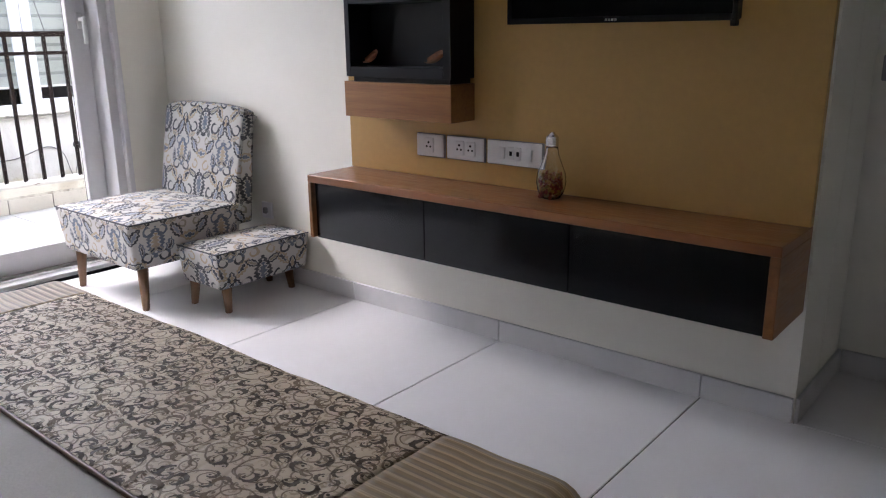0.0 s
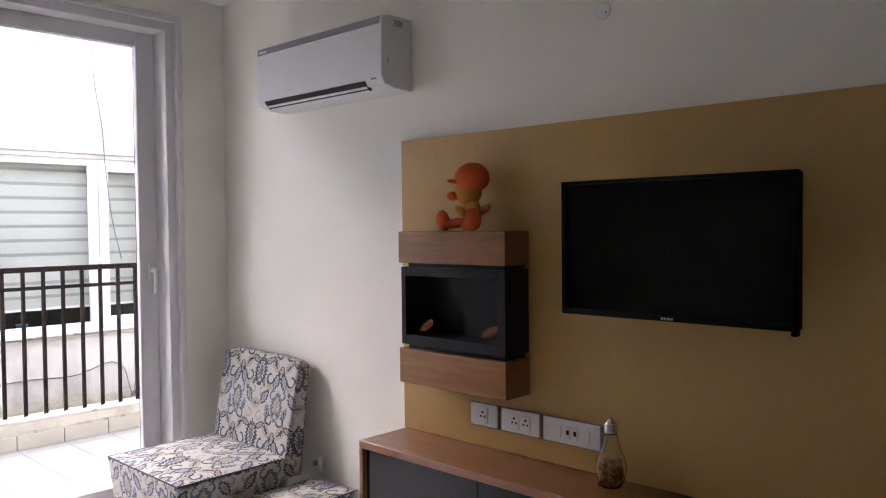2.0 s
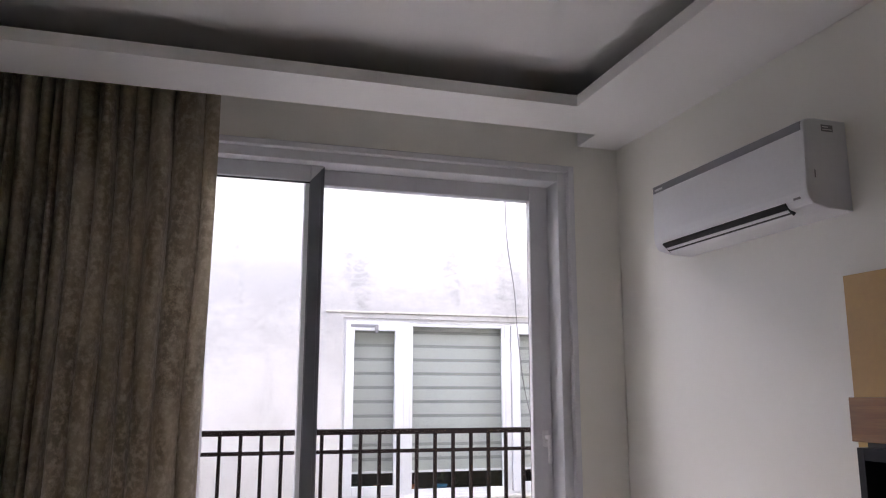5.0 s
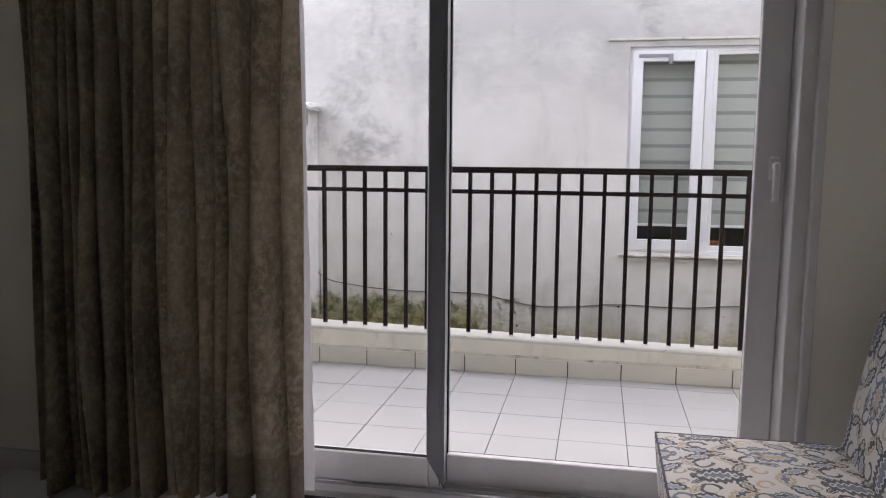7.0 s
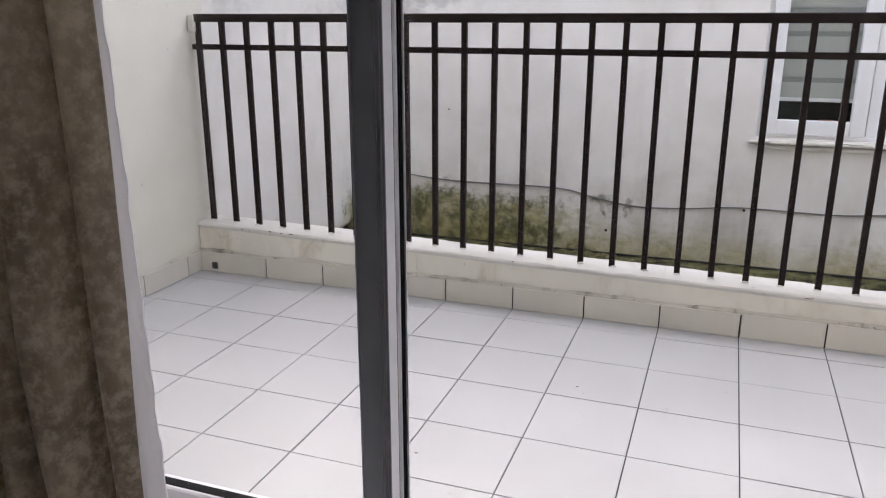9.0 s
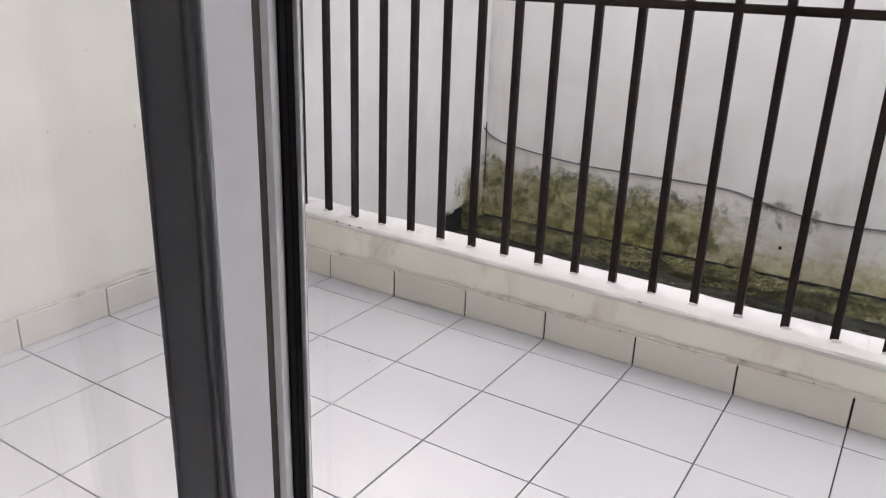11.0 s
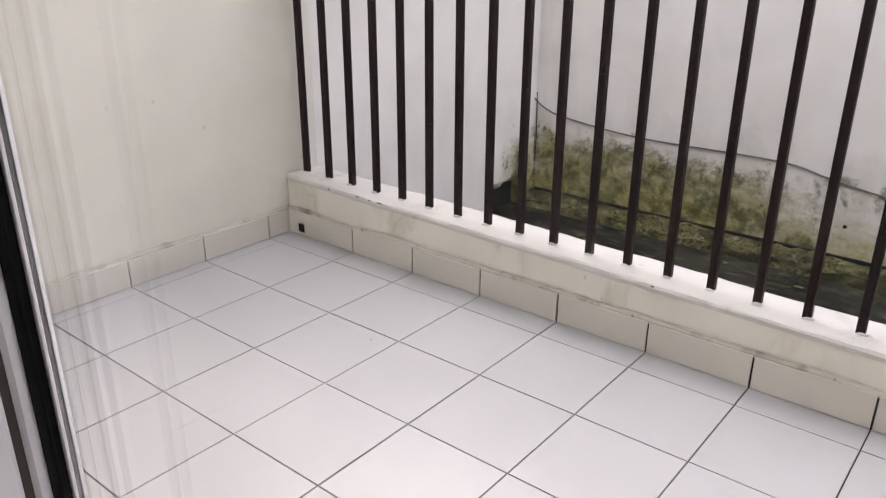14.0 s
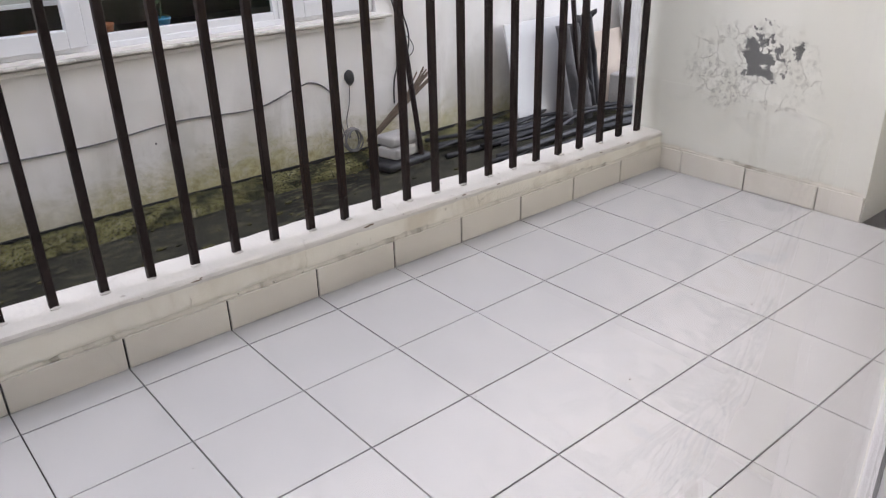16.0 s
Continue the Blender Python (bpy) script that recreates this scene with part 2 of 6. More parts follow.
def mossy_cement():
    """Broken cement with pale worn crests, yellow-green moss and hollows whose shade is painted black."""
    m, nt, b = start("mossy_broken_cement")
    v = coords(nt, (1, 1, 1), "World")
    n1, n2, n3 = noise_tex(nt, coords(nt, (0.7, 1.4, 1.4), "World"), 7.0, 8.0, 0.65, 0.3), noise_tex(nt, v, 24.0, 8.0, 0.7), noise_tex(nt, v, 70.0, 5.0, 0.65)
    col = mix(nt, ramp(nt, n1, 0.38, 0.58), rgb((0.030, 0.030, 0.016)), rgb((0.155, 0.145, 0.060)))
    col = mix(nt, ramp(nt, calc(nt, "ADD", n2, calc(nt, "MULTIPLY", n1, 0.4)), 0.74, 0.90), col, rgb((0.29, 0.27, 0.165)))
    # Black in the low spots of the bump: crevice shade put into colour.
    col = mix(nt, ramp(nt, n3, 0.50, 0.40, 0.0, 0.85), col, rgb((0.014, 0.014, 0.009)))
    link(nt, col, b.inputs["Base Color"])
    b.inputs["Roughness"].default_value = 0.9
    b.inputs["Specular IOR Level"].default_value = 0.2
    bump(nt, b, calc(nt, "ADD", n2, n3), 0.8, 0.015)
    return m


def gully_ground():
    m, nt, b = start("wet_mossy_concrete")
    v = coords(nt, (0.6, 1.6, 1), "World")
    n1, n2, n3 = noise_tex(nt, v, 1.8, 7.0, 0.6), noise_tex(nt, v, 18.0, 6.0, 0.65), noise_tex(nt, v, 130.0, 3.0)
    col = mix(nt, ramp(nt, n1, 0.35, 0.65), rgb((0.010, 0.010, 0.008)), rgb((0.045, 0.043, 0.032)))
    col = mix(nt, ramp(nt, n2, 0.50, 0.66, 0.0, 0.8), col, rgb((0.105, 0.10, 0.06)))
    col = mix(nt, ramp(nt, n3, 0.68, 0.76, 0.0, 0.5), col, rgb((0.35, 0.34, 0.3)))
    link(nt, col, b.inputs["Base Color"])
    link(nt, ramp(nt, n1, 0.35, 0.65, 0.7, 0.95), b.inputs["Roughness"])
    b.inputs["Specular IOR Level"].default_value = 0.15
    bump(nt, b, n2, 0.7, 0.02)
    return m


def peeled_plaster():
    """Cream render with one peeled place that shows the grey cement, and crazed paint round it."""
    m, nt, b = start("peeling_cream_render")
    p = node(nt, "ShaderNodeNewGeometry", out="Position")
    x, y, z = split(nt, p)
    v = coords(nt, (1, 1, 1), "World")
    n1, n2, n3 = noise_tex(nt, v, 1.5, 6.0), noise_tex(nt, v, 14.0, 6.0, 0.6), noise_tex(nt, v, 45.0, 6.0, 0.7)

    def spot(cy, cz, sy, sz):
        a, c = calc(nt, "DIVIDE", calc(nt, "SUBTRACT", y, cy), sy), calc(nt, "DIVIDE", calc(nt, "SUBTRACT", z, cz), sz)
        return calc(nt, "SQRT", calc(nt, "ADD", calc(nt, "MULTIPLY", a, a), calc(nt, "MULTIPLY", c, c)))
    wob = calc(nt, "ADD", calc(nt, "MULTIPLY", calc(nt, "SUBTRACT", n2, 0.5), 4.5), calc(nt, "MULTIPLY", calc(nt, "SUBTRACT", n3, 0.5), 1.6))
    bare = calc(nt, "MAXIMUM", ramp(nt, calc(nt, "ADD", spot(-0.30, 0.555, 0.085, 0.09), wob), 1.0, 0.93),
                ramp(nt, calc(nt, "ADD", spot(-0.455, 0.595, 0.03, 0.025), wob), 1.0, 0.93))
    craze = calc(nt, "MULTIPLY", ramp(nt, calc(nt, "ADD", spot(-0.25, 0.50, 0.42, 0.27), calc(nt, "MULTIPLY", wob, 0.35)), 1.0, 0.3), calc(nt, "MULTIPLY", ramp(nt, n3, 0.48, 0.60), ramp(nt, noise_tex(nt, v, 9.0, 4.0), 0.40, 0.60)))
    col = mix(nt, ramp(nt, n1, 0.3, 0.7), rgb((0.625, 0.625, 0.565)), rgb((0.70, 0.70, 0.645)))
    drip = noise_tex(nt, coords(nt, (1, 1, 0.12), "World"), 9.0, 5.0, 0.6)
    col = mix(nt, ramp(nt, drip, 0.54, 0.70, 0.0, 0.35), col, rgb((0.50, 0.49, 0.42)))
    bent = node(nt, "ShaderNodeVectorMath", {0: v, 1: node(nt, "ShaderNodeVectorMath", {0: node(nt, "ShaderNodeTexNoise", {"Vector": v, "Scale": 11.0, "Detail": 6.0}, out="Color"), 1: (0.10, 0.10, 0.10)}, operation="MULTIPLY")}, operation="ADD")
    net = nt.nodes.new("ShaderNodeTexVoronoi")
    net.feature = "DISTANCE_TO_EDGE"
    net.inputs["Scale"].default_value = 11.0
    nt.links.new(bent, net.inputs["Vector"])
    flaking = ramp(nt, calc(nt, "ADD", spot(-0.27, 0.50, 0.36, 0.24), calc(nt, "MULTIPLY", wob, 0.3)), 1.0, 0.75)
    line = calc(nt, "MULTIPLY", ramp(nt, net.outputs["Distance"], 0.05, 0.012), flaking)
    col = mix(nt, calc(nt, "MULTIPLY", line, calc(nt, "MULTIPLY", ramp(nt, n2, 0.42, 0.60), 0.8)), col, rgb((0.27, 0.265, 0.22)))
    col = mix(nt, calc(nt, "MULTIPLY", flaking, ramp(nt, n2, 0.52, 0.60, 0.0, 0.45)), col, rgb((0.74, 0.735, 0.69)))
    col = mix(nt, calc(nt, "MULTIPLY", craze, 0.8), col, rgb((0.30, 0.30, 0.27)))
    col = mix(nt, bare, col, mix(nt, n3, rgb((0.07, 0.072, 0.072)), rgb((0.17, 0.172, 0.17))))
    link(nt, col, b.inputs["Base Color"])
    b.inputs["Roughness"].default_value = 0.8
    bump(nt, b, calc(nt, "SUBTRACT", calc(nt, "MULTIPLY", n3, 0.2), bare), 0.4, 0.006)
    return m


def glazed_tile(name, base, rough, spec_var=0.06, vein=0.0):
    m, nt, b = start(name)
    v = coords(nt, (1, 1, 1), "World")
    n1, n2 = noise_tex(nt, v, 3.0, 6.0, 0.6, 0.5), noise_tex(nt, v, 45.0, 5.0)
    r = node(nt, "ShaderNodeObjectInfo", out="Random")
    col = mix(nt, ramp(nt, n1, 0.3, 0.7), rgb([c * (1 - spec_var) for c in base]), rgb(base))
    col = mix(nt, calc(nt, "MULTIPLY", r, 0.10), col, rgb([c * 0.8 for c in base]))
    if vein:
        col = mix(nt, ramp(nt, noise_tex(nt, v, 1.7, 9.0, 0.7, 1.5), 0.55, 0.62, 0.0, vein), col, rgb([c * 0.86 for c in base]))
    col = mix(nt, ramp(nt, n2, 0.60, 0.8, 0.0, 0.08), col, rgb([c * 0.7 for c in base]))
    link(nt, col, b.inputs["Base Color"])
    link(nt, ramp(nt, n1, 0.3, 0.7, rough, rough + 0.09), b.inputs["Roughness"])
    b.inputs["Specular IOR Level"].default_value = 0.35
    bump(nt, b, n1, 0.03, 0.004)
    return m


def ikat_fabric():
    """Printed upholstery: mirrored leaves, medallions and curls in ink, slate, sand and sage on off-white cotton."""
    m, nt, b = start("ikat_print_cotton")
    x, y, z = split(nt, coords(nt, (0.78, 0.78, 0.78)))
    nx, ny, nz = split(nt, node(nt, "ShaderNodeTexCoord", out="Normal"))
    side = calc(nt, "GREATER_THAN", calc(nt, "ABSOLUTE", ny), 0.7)
    flat = calc(nt, "GREATER_THAN", nz, 0.6)

    def pick(f, p, q):
        return calc(nt, "ADD", calc(nt, "MULTIPLY", f, q), calc(nt, "MULTIPLY", calc(nt, "SUBTRACT", 1.0, f), p))
    v = coords(nt, (1, 1, 1))
    wob = calc(nt, "MULTIPLY", calc(nt, "SUBTRACT", noise_tex(nt, v, 26.0, 3.0), 0.5), 0.022)
    p = calc(nt, "ADD", calc(nt, "PINGPONG", calc(nt, "ADD", pick(side, y, x), 0.02), 0.13), wob)
    q = calc(nt, "ADD", pick(flat, calc(nt, "MULTIPLY", z, 1.1), x), calc(nt, "MULTIPLY", wob, 0.7))
    weave = noise_tex(nt, v, 420.0, 2.0)
    worn = ramp(nt, calc(nt, "ADD", calc(nt, "MULTIPLY", weave, 0.5), calc(nt, "MULTIPLY", noise_tex(nt, v, 30.0, 4.0), 0.5)), 0.30, 0.58, 0.70, 1.0)
    col = mix(nt, noise_tex(nt, v, 6.0), rgb((0.40, 0.395, 0.38)), rgb((0.50, 0.495, 0.48)))
    ink, slate, sand, sage, blue = rgb((0.026, 0.032, 0.046)), rgb((0.092, 0.118, 0.168)), rgb((0.34, 0.275, 0.19)), rgb((0.24, 0.225, 0.175)), rgb((0.19, 0.235, 0.31))

    def place(cx, cy, turn):
        du, dv = calc(nt, "SUBTRACT", p, cx), calc(nt, "WRAP", calc(nt, "SUBTRACT", q, cy), 0.13, -0.13)
        c, s = math.cos(radians(turn)), math.sin(radians(turn))
        along = calc(nt, "ADD", calc(nt, "MULTIPLY", du, c), calc(nt, "MULTIPLY", dv, s))
        across = calc(nt, "SUBTRACT", calc(nt, "MULTIPLY", dv, c), calc(nt, "MULTIPLY", du, s))
        return along, across

    def leaf(col, cx, cy, turn, length, width, rim, core, teeth=0.12):
        along, across = place(cx, cy, turn)
        a = calc(nt, "DIVIDE", along, length)
        t = calc(nt, "SUBTRACT", calc(nt, "SUBTRACT", 1.0, calc(nt, "MULTIPLY", a, a)), calc(nt, "DIVIDE", calc(nt, "ABSOLUTE", across), width))
        t = calc(nt, "ADD", t, calc(nt, "MULTIPLY", calc(nt, "SINE", calc(nt, "MULTIPLY", along, 420.0)), teeth))
        band = calc(nt, "MULTIPLY", ramp(nt, t, 0.0, 0.05), ramp(nt, t, 0.50, 0.45))
        col = mix(nt, calc(nt, "MULTIPLY", band, worn), col, rim)
        return mix(nt, calc(nt, "MULTIPLY", ramp(nt, t, 0.62, 0.66), worn), col, core)

    def curl(col, cx, cy, r, w, tone):
        along, across = place(cx, cy, 0)
        d = calc(nt, "SQRT", calc(nt, "ADD", calc(nt, "MULTIPLY", along, along), calc(nt, "MULTIPLY", across, across)))
        ringed = ramp(nt, calc(nt, "ABSOLUTE", calc(nt, "SUBTRACT", d, r)), w, w * 0.7)
        gap = ramp(nt, calc(nt, "ADD", along, across), r * 1.2, r * 1.0)
        return mix(nt, calc(nt, "MULTIPLY", calc(nt, "MULTIPLY", ringed, gap), worn), col, tone)
    for cx, cy, r, w, tone in ((0.068, 0.105, 0.02, 0.005, ink), (0.105, 0.045, 0.017, 0.0045, slate), (0.035, 0.215, 0.016, 0.0045, sand), (0.098, 0.205, 0.018, 0.005, ink), (0.028, 0.052, 0.012, 0.004, sage)):
        col = curl(col, cx, cy, r, w, tone)
    for cx, cy, turn, length, width, rim, core in (
            (0.0, 0.13, 90, 0.066, 0.038, ink, slate), (0.13, 0.0, 90, 0.062, 0.034, slate, sand), (0.05, 0.03, 55, 0.042, 0.019, ink, blue),
            (0.085, 0.165, -50, 0.044, 0.019, sand, ink), (0.045, 0.175, 25, 0.034, 0.014, ink, sage), (0.108, 0.10, 70, 0.040, 0.020, ink, blue),
            (0.0, 0.0, 0, 0.036, 0.020, sand, slate), (0.078, 0.238, 100, 0.032, 0.013, slate, ink), (0.13, 0.135, 90, 0.030, 0.017, ink, sand),
            (0.070, 0.072, -20, 0.024, 0.011, sand, sage), (0.118, 0.232, 35, 0.020, 0.010, sage, ink), (0.030, 0.085, 120, 0.022, 0.010, ink, ink)):
        col = leaf(col, cx, cy, turn, length, width, rim, core)
    link(nt, col, b.inputs["Base Color"])
    b.inputs["Roughness"].default_value = 0.85
    b.inputs["Sheen Weight"].default_value = 0.1
    bump(nt, b, weave, 0.2, 0.002)
    return m


def scroll_brocade():
    """Beige quilted satin with embroidered vine scrolls: thin ringed stems, dark comma leaves and pale filler sprigs."""
    m, nt, b = start("scroll_brocade")
    v = coords(nt, (1, 1, 1), "World")
    x, y, z = split(nt, v)
    warp = nt.nodes.new("ShaderNodeTexNoise")
    warp.inputs["Scale"].default_value, warp.inputs["Detail"].default_value = 13.0, 2.0
    nt.links.new(v, warp.inputs["Vector"])
    wx, wy, wz = split(nt, warp.outputs["Color"])

    def cell(size, shift, seed):
        """Place in a staggered lattice, from the cell's middle, with a random value for each cell."""
        u0 = calc(nt, "ADD", calc(nt, "DIVIDE", calc(nt, "ADD", y, calc(nt, "MULTIPLY", wx, 0.024)), size), shift)
        v0 = calc(nt, "ADD", calc(nt, "DIVIDE", calc(nt, "ADD", x, calc(nt, "MULTIPLY", wy, 0.024)), size * 0.86), shift)
        row = calc(nt, "FLOOR", v0)
        u1 = calc(nt, "ADD", u0, calc(nt, "MULTIPLY", calc(nt, "MODULO", calc(nt, "ABSOLUTE", row), 2.0), 0.5))
        colm = calc(nt, "FLOOR", u1)
        rnd = node(nt, "ShaderNodeTexWhiteNoise", {"Vector": node(nt, "ShaderNodeCombineXYZ", {0: colm, 1: row, 2: seed})})
        return calc(nt, "SUBTRACT", calc(nt, "SUBTRACT", u1, colm), 0.5), calc(nt, "SUBTRACT", calc(nt, "SUBTRACT", v0, row), 0.5), rnd

    def far_from(u, w, cu, cw):
        a, c = calc(nt, "SUBTRACT", u, cu), calc(nt, "SUBTRACT", w, cw)
        return calc(nt, "SQRT", calc(nt, "ADD", calc(nt, "MULTIPLY", a, a), calc(nt, "MULTIPLY", c, c)))

    def commas(size, shift, seed, keep=1.1):
        """Crescent leaves with lobed backs and pointed tips, each turned its own way, with a bud at the hollow."""
        u, w, rnd = cell(size, shift, seed)
        t = calc(nt, "MULTIPLY", rnd, 25.1)
        c, s = calc(nt, "COSINE", t), calc(nt, "SINE", t)
        a = calc(nt, "SUBTRACT", calc(nt, "MULTIPLY", u, c), calc(nt, "MULTIPLY", w, s))
        e = calc(nt, "ADD", calc(nt, "MULTIPLY", u, s), calc(nt, "MULTIPLY", w, c))
        lobes = calc(nt, "MULTIPLY", calc(nt, "SINE", calc(nt, "MULTIPLY", calc(nt, "ARCTAN2", e, a), 9.0)), 0.022)
        body = calc(nt, "MULTIPLY", ramp(nt, calc(nt, "ADD", far_from(a, e, 0.0, 0.0), lobes), 0.44, 0.40), ramp(nt, far_from(a, e, 0.15, 0.07), 0.30, 0.34))
        bud = ramp(nt, far_from(a, e, 0.19, -0.10), 0.10, 0.07)
        return calc(nt, "MULTIPLY", calc(nt, "MAXIMUM", body, bud), calc(nt, "LESS_THAN", rnd, keep)), rnd

    def rings(size, shift, seed, radius, wide):
        u, w, rnd = cell(size, shift, seed)
        return ramp(nt, calc(nt, "ABSOLUTE", calc(nt, "SUBTRACT", far_from(u, w, 0.0, 0.0), radius)), wide, wide * 0.6)
    vine = calc(nt, "MAXIMUM", rings(0.092, 0.0, 0.0, 0.42, 0.028), rings(0.058, 0.3, 2.0, 0.30, 0.035))
    big, r1 = commas(0.042, 0.2, 1.0, 0.70)
    mid, r2 = commas(0.029, 0.55, 3.0, 0.48)
    small, r3 = commas(0.024, 0.1, 5.0, 0.8)
    dark, brown, pale = rgb((0.060, 0.038, 0.025)), rgb((0.20, 0.135, 0.085)), rgb((0.44, 0.325, 0.21))
    thread = noise_tex(nt, coords(nt, (260, 60, 60), "World"), 1.0, 2.0)
    satin = mix(nt, ramp(nt, noise_tex(nt, v, 3.0), 0.3, 0.7), rgb((0.74, 0.62, 0.48)), rgb((0.86, 0.745, 0.60)))
    satin = mix(nt, calc(nt, "MULTIPLY", thread, 0.3), satin, rgb((0.50, 0.40, 0.29)))
    col = mix(nt, calc(nt, "MULTIPLY", small, 0.7), satin, pale)
    col = mix(nt, calc(nt, "MULTIPLY", vine, 0.8), col, brown)
    col = mix(nt, calc(nt, "MULTIPLY", mid, 0.85), col, mix(nt, ramp(nt, r2, 0.25, 0.40), dark, brown))
    col = mix(nt, calc(nt, "MULTIPLY", big, 0.92), col, mix(nt, ramp(nt, r1, 0.50, 0.62), dark, brown))
    link(nt, col, b.inputs["Base Color"])
    ink = calc(nt, "MAXIMUM", calc(nt, "MAXIMUM", big, mid), calc(nt, "MULTIPLY", vine, 0.6))
    link(nt, ramp(nt, ink, 0.0, 1.0, 0.40, 0.62), b.inputs["Roughness"])
    b.inputs["Specular IOR Level"].default_value = 0.35
    # puckers of the quilting across the strip, broken by noise
    seam = calc(nt, "ABSOLUTE", calc(nt, "SINE", calc(nt, "MULTIPLY", calc(nt, "ADD", y, calc(nt, "MULTIPLY", wz, 0.035)), 62.0)))
    puff = calc(nt, "ADD", calc(nt, "MULTIPLY", ink, 0.25), calc(nt, "ADD", calc(nt, "MULTIPLY", ramp(nt, seam, 0.0, 0.5), 0.4), calc(nt, "MULTIPLY", noise_tex(nt, coords(nt, (14, 40, 14), "World"), 1.0, 3.0), 0.8)))
    bump(nt, b, puff, 0.75, 0.008)
    return m


def striped_satin():
    m, nt, b = start("striped_satin")
    v = coords(nt, (1, 1, 1), "World")
    x, y, z = split(nt, v)
    s = calc(nt, "SINE", calc(nt, "MULTIPLY", calc(nt, "ADD", x, calc(nt, "MULTIPLY", noise_tex(nt, v, 6.0), 0.006)), 290.0))
    fine = calc(nt, "SINE", calc(nt, "MULTIPLY", x, 610.0))
    n = noise_tex(nt, v, 5.0, 5.0)
    col = mix(nt, ramp(nt, s, 0.1, 0.7), rgb((0.31, 0.21, 0.105)), rgb((0.56, 0.42, 0.25)))
    col = mix(nt, ramp(nt, fine, 0.2, 0.9, 0.0, 0.35), col, rgb((0.16, 0.12, 0.08)))
    col = mix(nt, ramp(nt, n, 0.3, 0.7, 0.0, 0.3), col, rgb((0.52, 0.42, 0.28)))
    link(nt, col, b.inputs["Base Color"])
    b.inputs["Roughness"].default_value = 0.45
    b.inputs["Sheen Weight"].default_value = 0.3
    bump(nt, b, s, 0.3, 0.004)
    return m


def let_through(m, nt, b, colour, share):
    """Cloth that glows with the light behind it."""
    back = node(nt, "ShaderNodeBsdfTranslucent", {"Color": colour})
    both = node(nt, "ShaderNodeMixShader", {0: share, 1: b.outputs[0], 2: back})
    nt.links.new(both, nt.nodes["Material Output"].inputs["Surface"])
    return m


def curtain_velvet():
    m, nt, b = start("crushed_brown_velvet")
    v = coords(nt, (1, 1, 0.35), "World")
    n1, n2, n3 = noise_tex(nt, v, 7.0, 6.0, 0.65), noise_tex(nt, coords(nt, (1, 1, 1), "World"), 34.0, 7.0, 0.72), noise_tex(nt, coords(nt, (1, 1, 1), "World"), 300.0, 2.0)
    col = mix(nt, ramp(nt, n1, 0.32, 0.68), rgb((0.075, 0.064, 0.045)), rgb((0.33, 0.285, 0.208)))
    col = mix(nt, ramp(nt, n2, 0.42, 0.64, 0.0, 0.7), col, rgb((0.50, 0.437, 0.333)))
    p = node(nt, "ShaderNodeNewGeometry", out="Position")
    x, y, z = split(nt, p)
    tide = calc(nt, "ADD", z, calc(nt, "MULTIPLY", calc(nt, "SUBTRACT", noise_tex(nt, v, 9.0, 3.0), 0.5), 0.05))
    damp = calc(nt, "MULTIPLY", ramp(nt, tide, 0.245, 0.235), ramp(nt, x, 0.93, 1.0))
    col = mix(nt, calc(nt, "MULTIPLY", damp, 0.55), col, rgb((0.05, 0.04, 0.03)))
    link(nt, col, b.inputs["Base Color"])
    b.inputs["Roughness"].default_value = 0.75
    b.inputs["Sheen Weight"].default_value = 0.25
    b.inputs["Sheen Roughness"].default_value = 0.4
    bump(nt, b, calc(nt, "ADD", n2, calc(nt, "MULTIPLY", n3, 0.4)), 0.25, 0.003)
    return let_through(m, nt, b, mix(nt, 0.62, col, rgb((0.80, 0.65, 0.44))), 0.25)


def thin_cloth(name, base, share=0.0):
    m, nt, b = start(name)
    v = coords(nt, (1, 1, 1), "World")
    n = noise_tex(nt, v, 6.0, 4.0)
    link(nt, mix(nt, n, rgb([c * 0.93 for c in base]), rgb(base)), b.inputs["Base Color"])
    b.inputs["Roughness"].default_value = 0.7
    bump(nt, b, noise_tex(nt, v, 200.0, 2.0), 0.1, 0.002)
    return let_through(m, nt, b, rgb(base), share) if share else m


M_ROOM = room_plaster()
M_CEIL = surface("matt_white_ceiling_paint", (0.85, 0.842, 0.812), 0.8, 0.02, 0.8, 90, 0.04)
# Greyer than the ceiling: the cove's shade is put into this colour.
M_TROUGH = surface("trough_shade_board", (0.42, 0.40, 0.36), 0.9, 0.08, 2, 60, 0.1)
M_TILE = glazed_tile("vitrified_floor_tile", (0.80, 0.805, 0.82), 0.31, 0.04, 0.0)
M_BTILE = glazed_tile("cream_balcony_tile", (0.455, 0.458, 0.460), 0.36)
M_SKIRT = glazed_tile("balcony_skirting_tile", (0.66, 0.63, 0.565), 0.35, 0.1)
M_RSKIRT = glazed_tile("grey_skirting_tile", (0.72, 0.72, 0.725), 0.33, 0.1)
M_GROUT = surface("dark_grout", (0.035, 0.033, 0.03), 0.9, 0.3, 4, 80, 0.2)
M_CREAM = stained_plaster("cream_exterior_render", (0.74, 0.715, 0.63), (0.47, 0.44, 0.36))
M_PARAPET = stained_plaster("parapet_render", (0.79, 0.765, 0.68), (0.56, 0.51, 0.41), 0.46, 0.70, 6.0)
# Same paint as the parapet face, darkened to offset strong light from above.
M_COPING = stained_plaster("sky_dimmed_white_paint", (0.61, 0.595, 0.555), (0.42, 0.39, 0.34), 0.55, 0.74, 5.0)
M_NEIGH = neighbour_plaster()
M_PEEL = peeled_plaster()
M_GROUND = gully_ground()
M_LEDGE = mossy_cement()
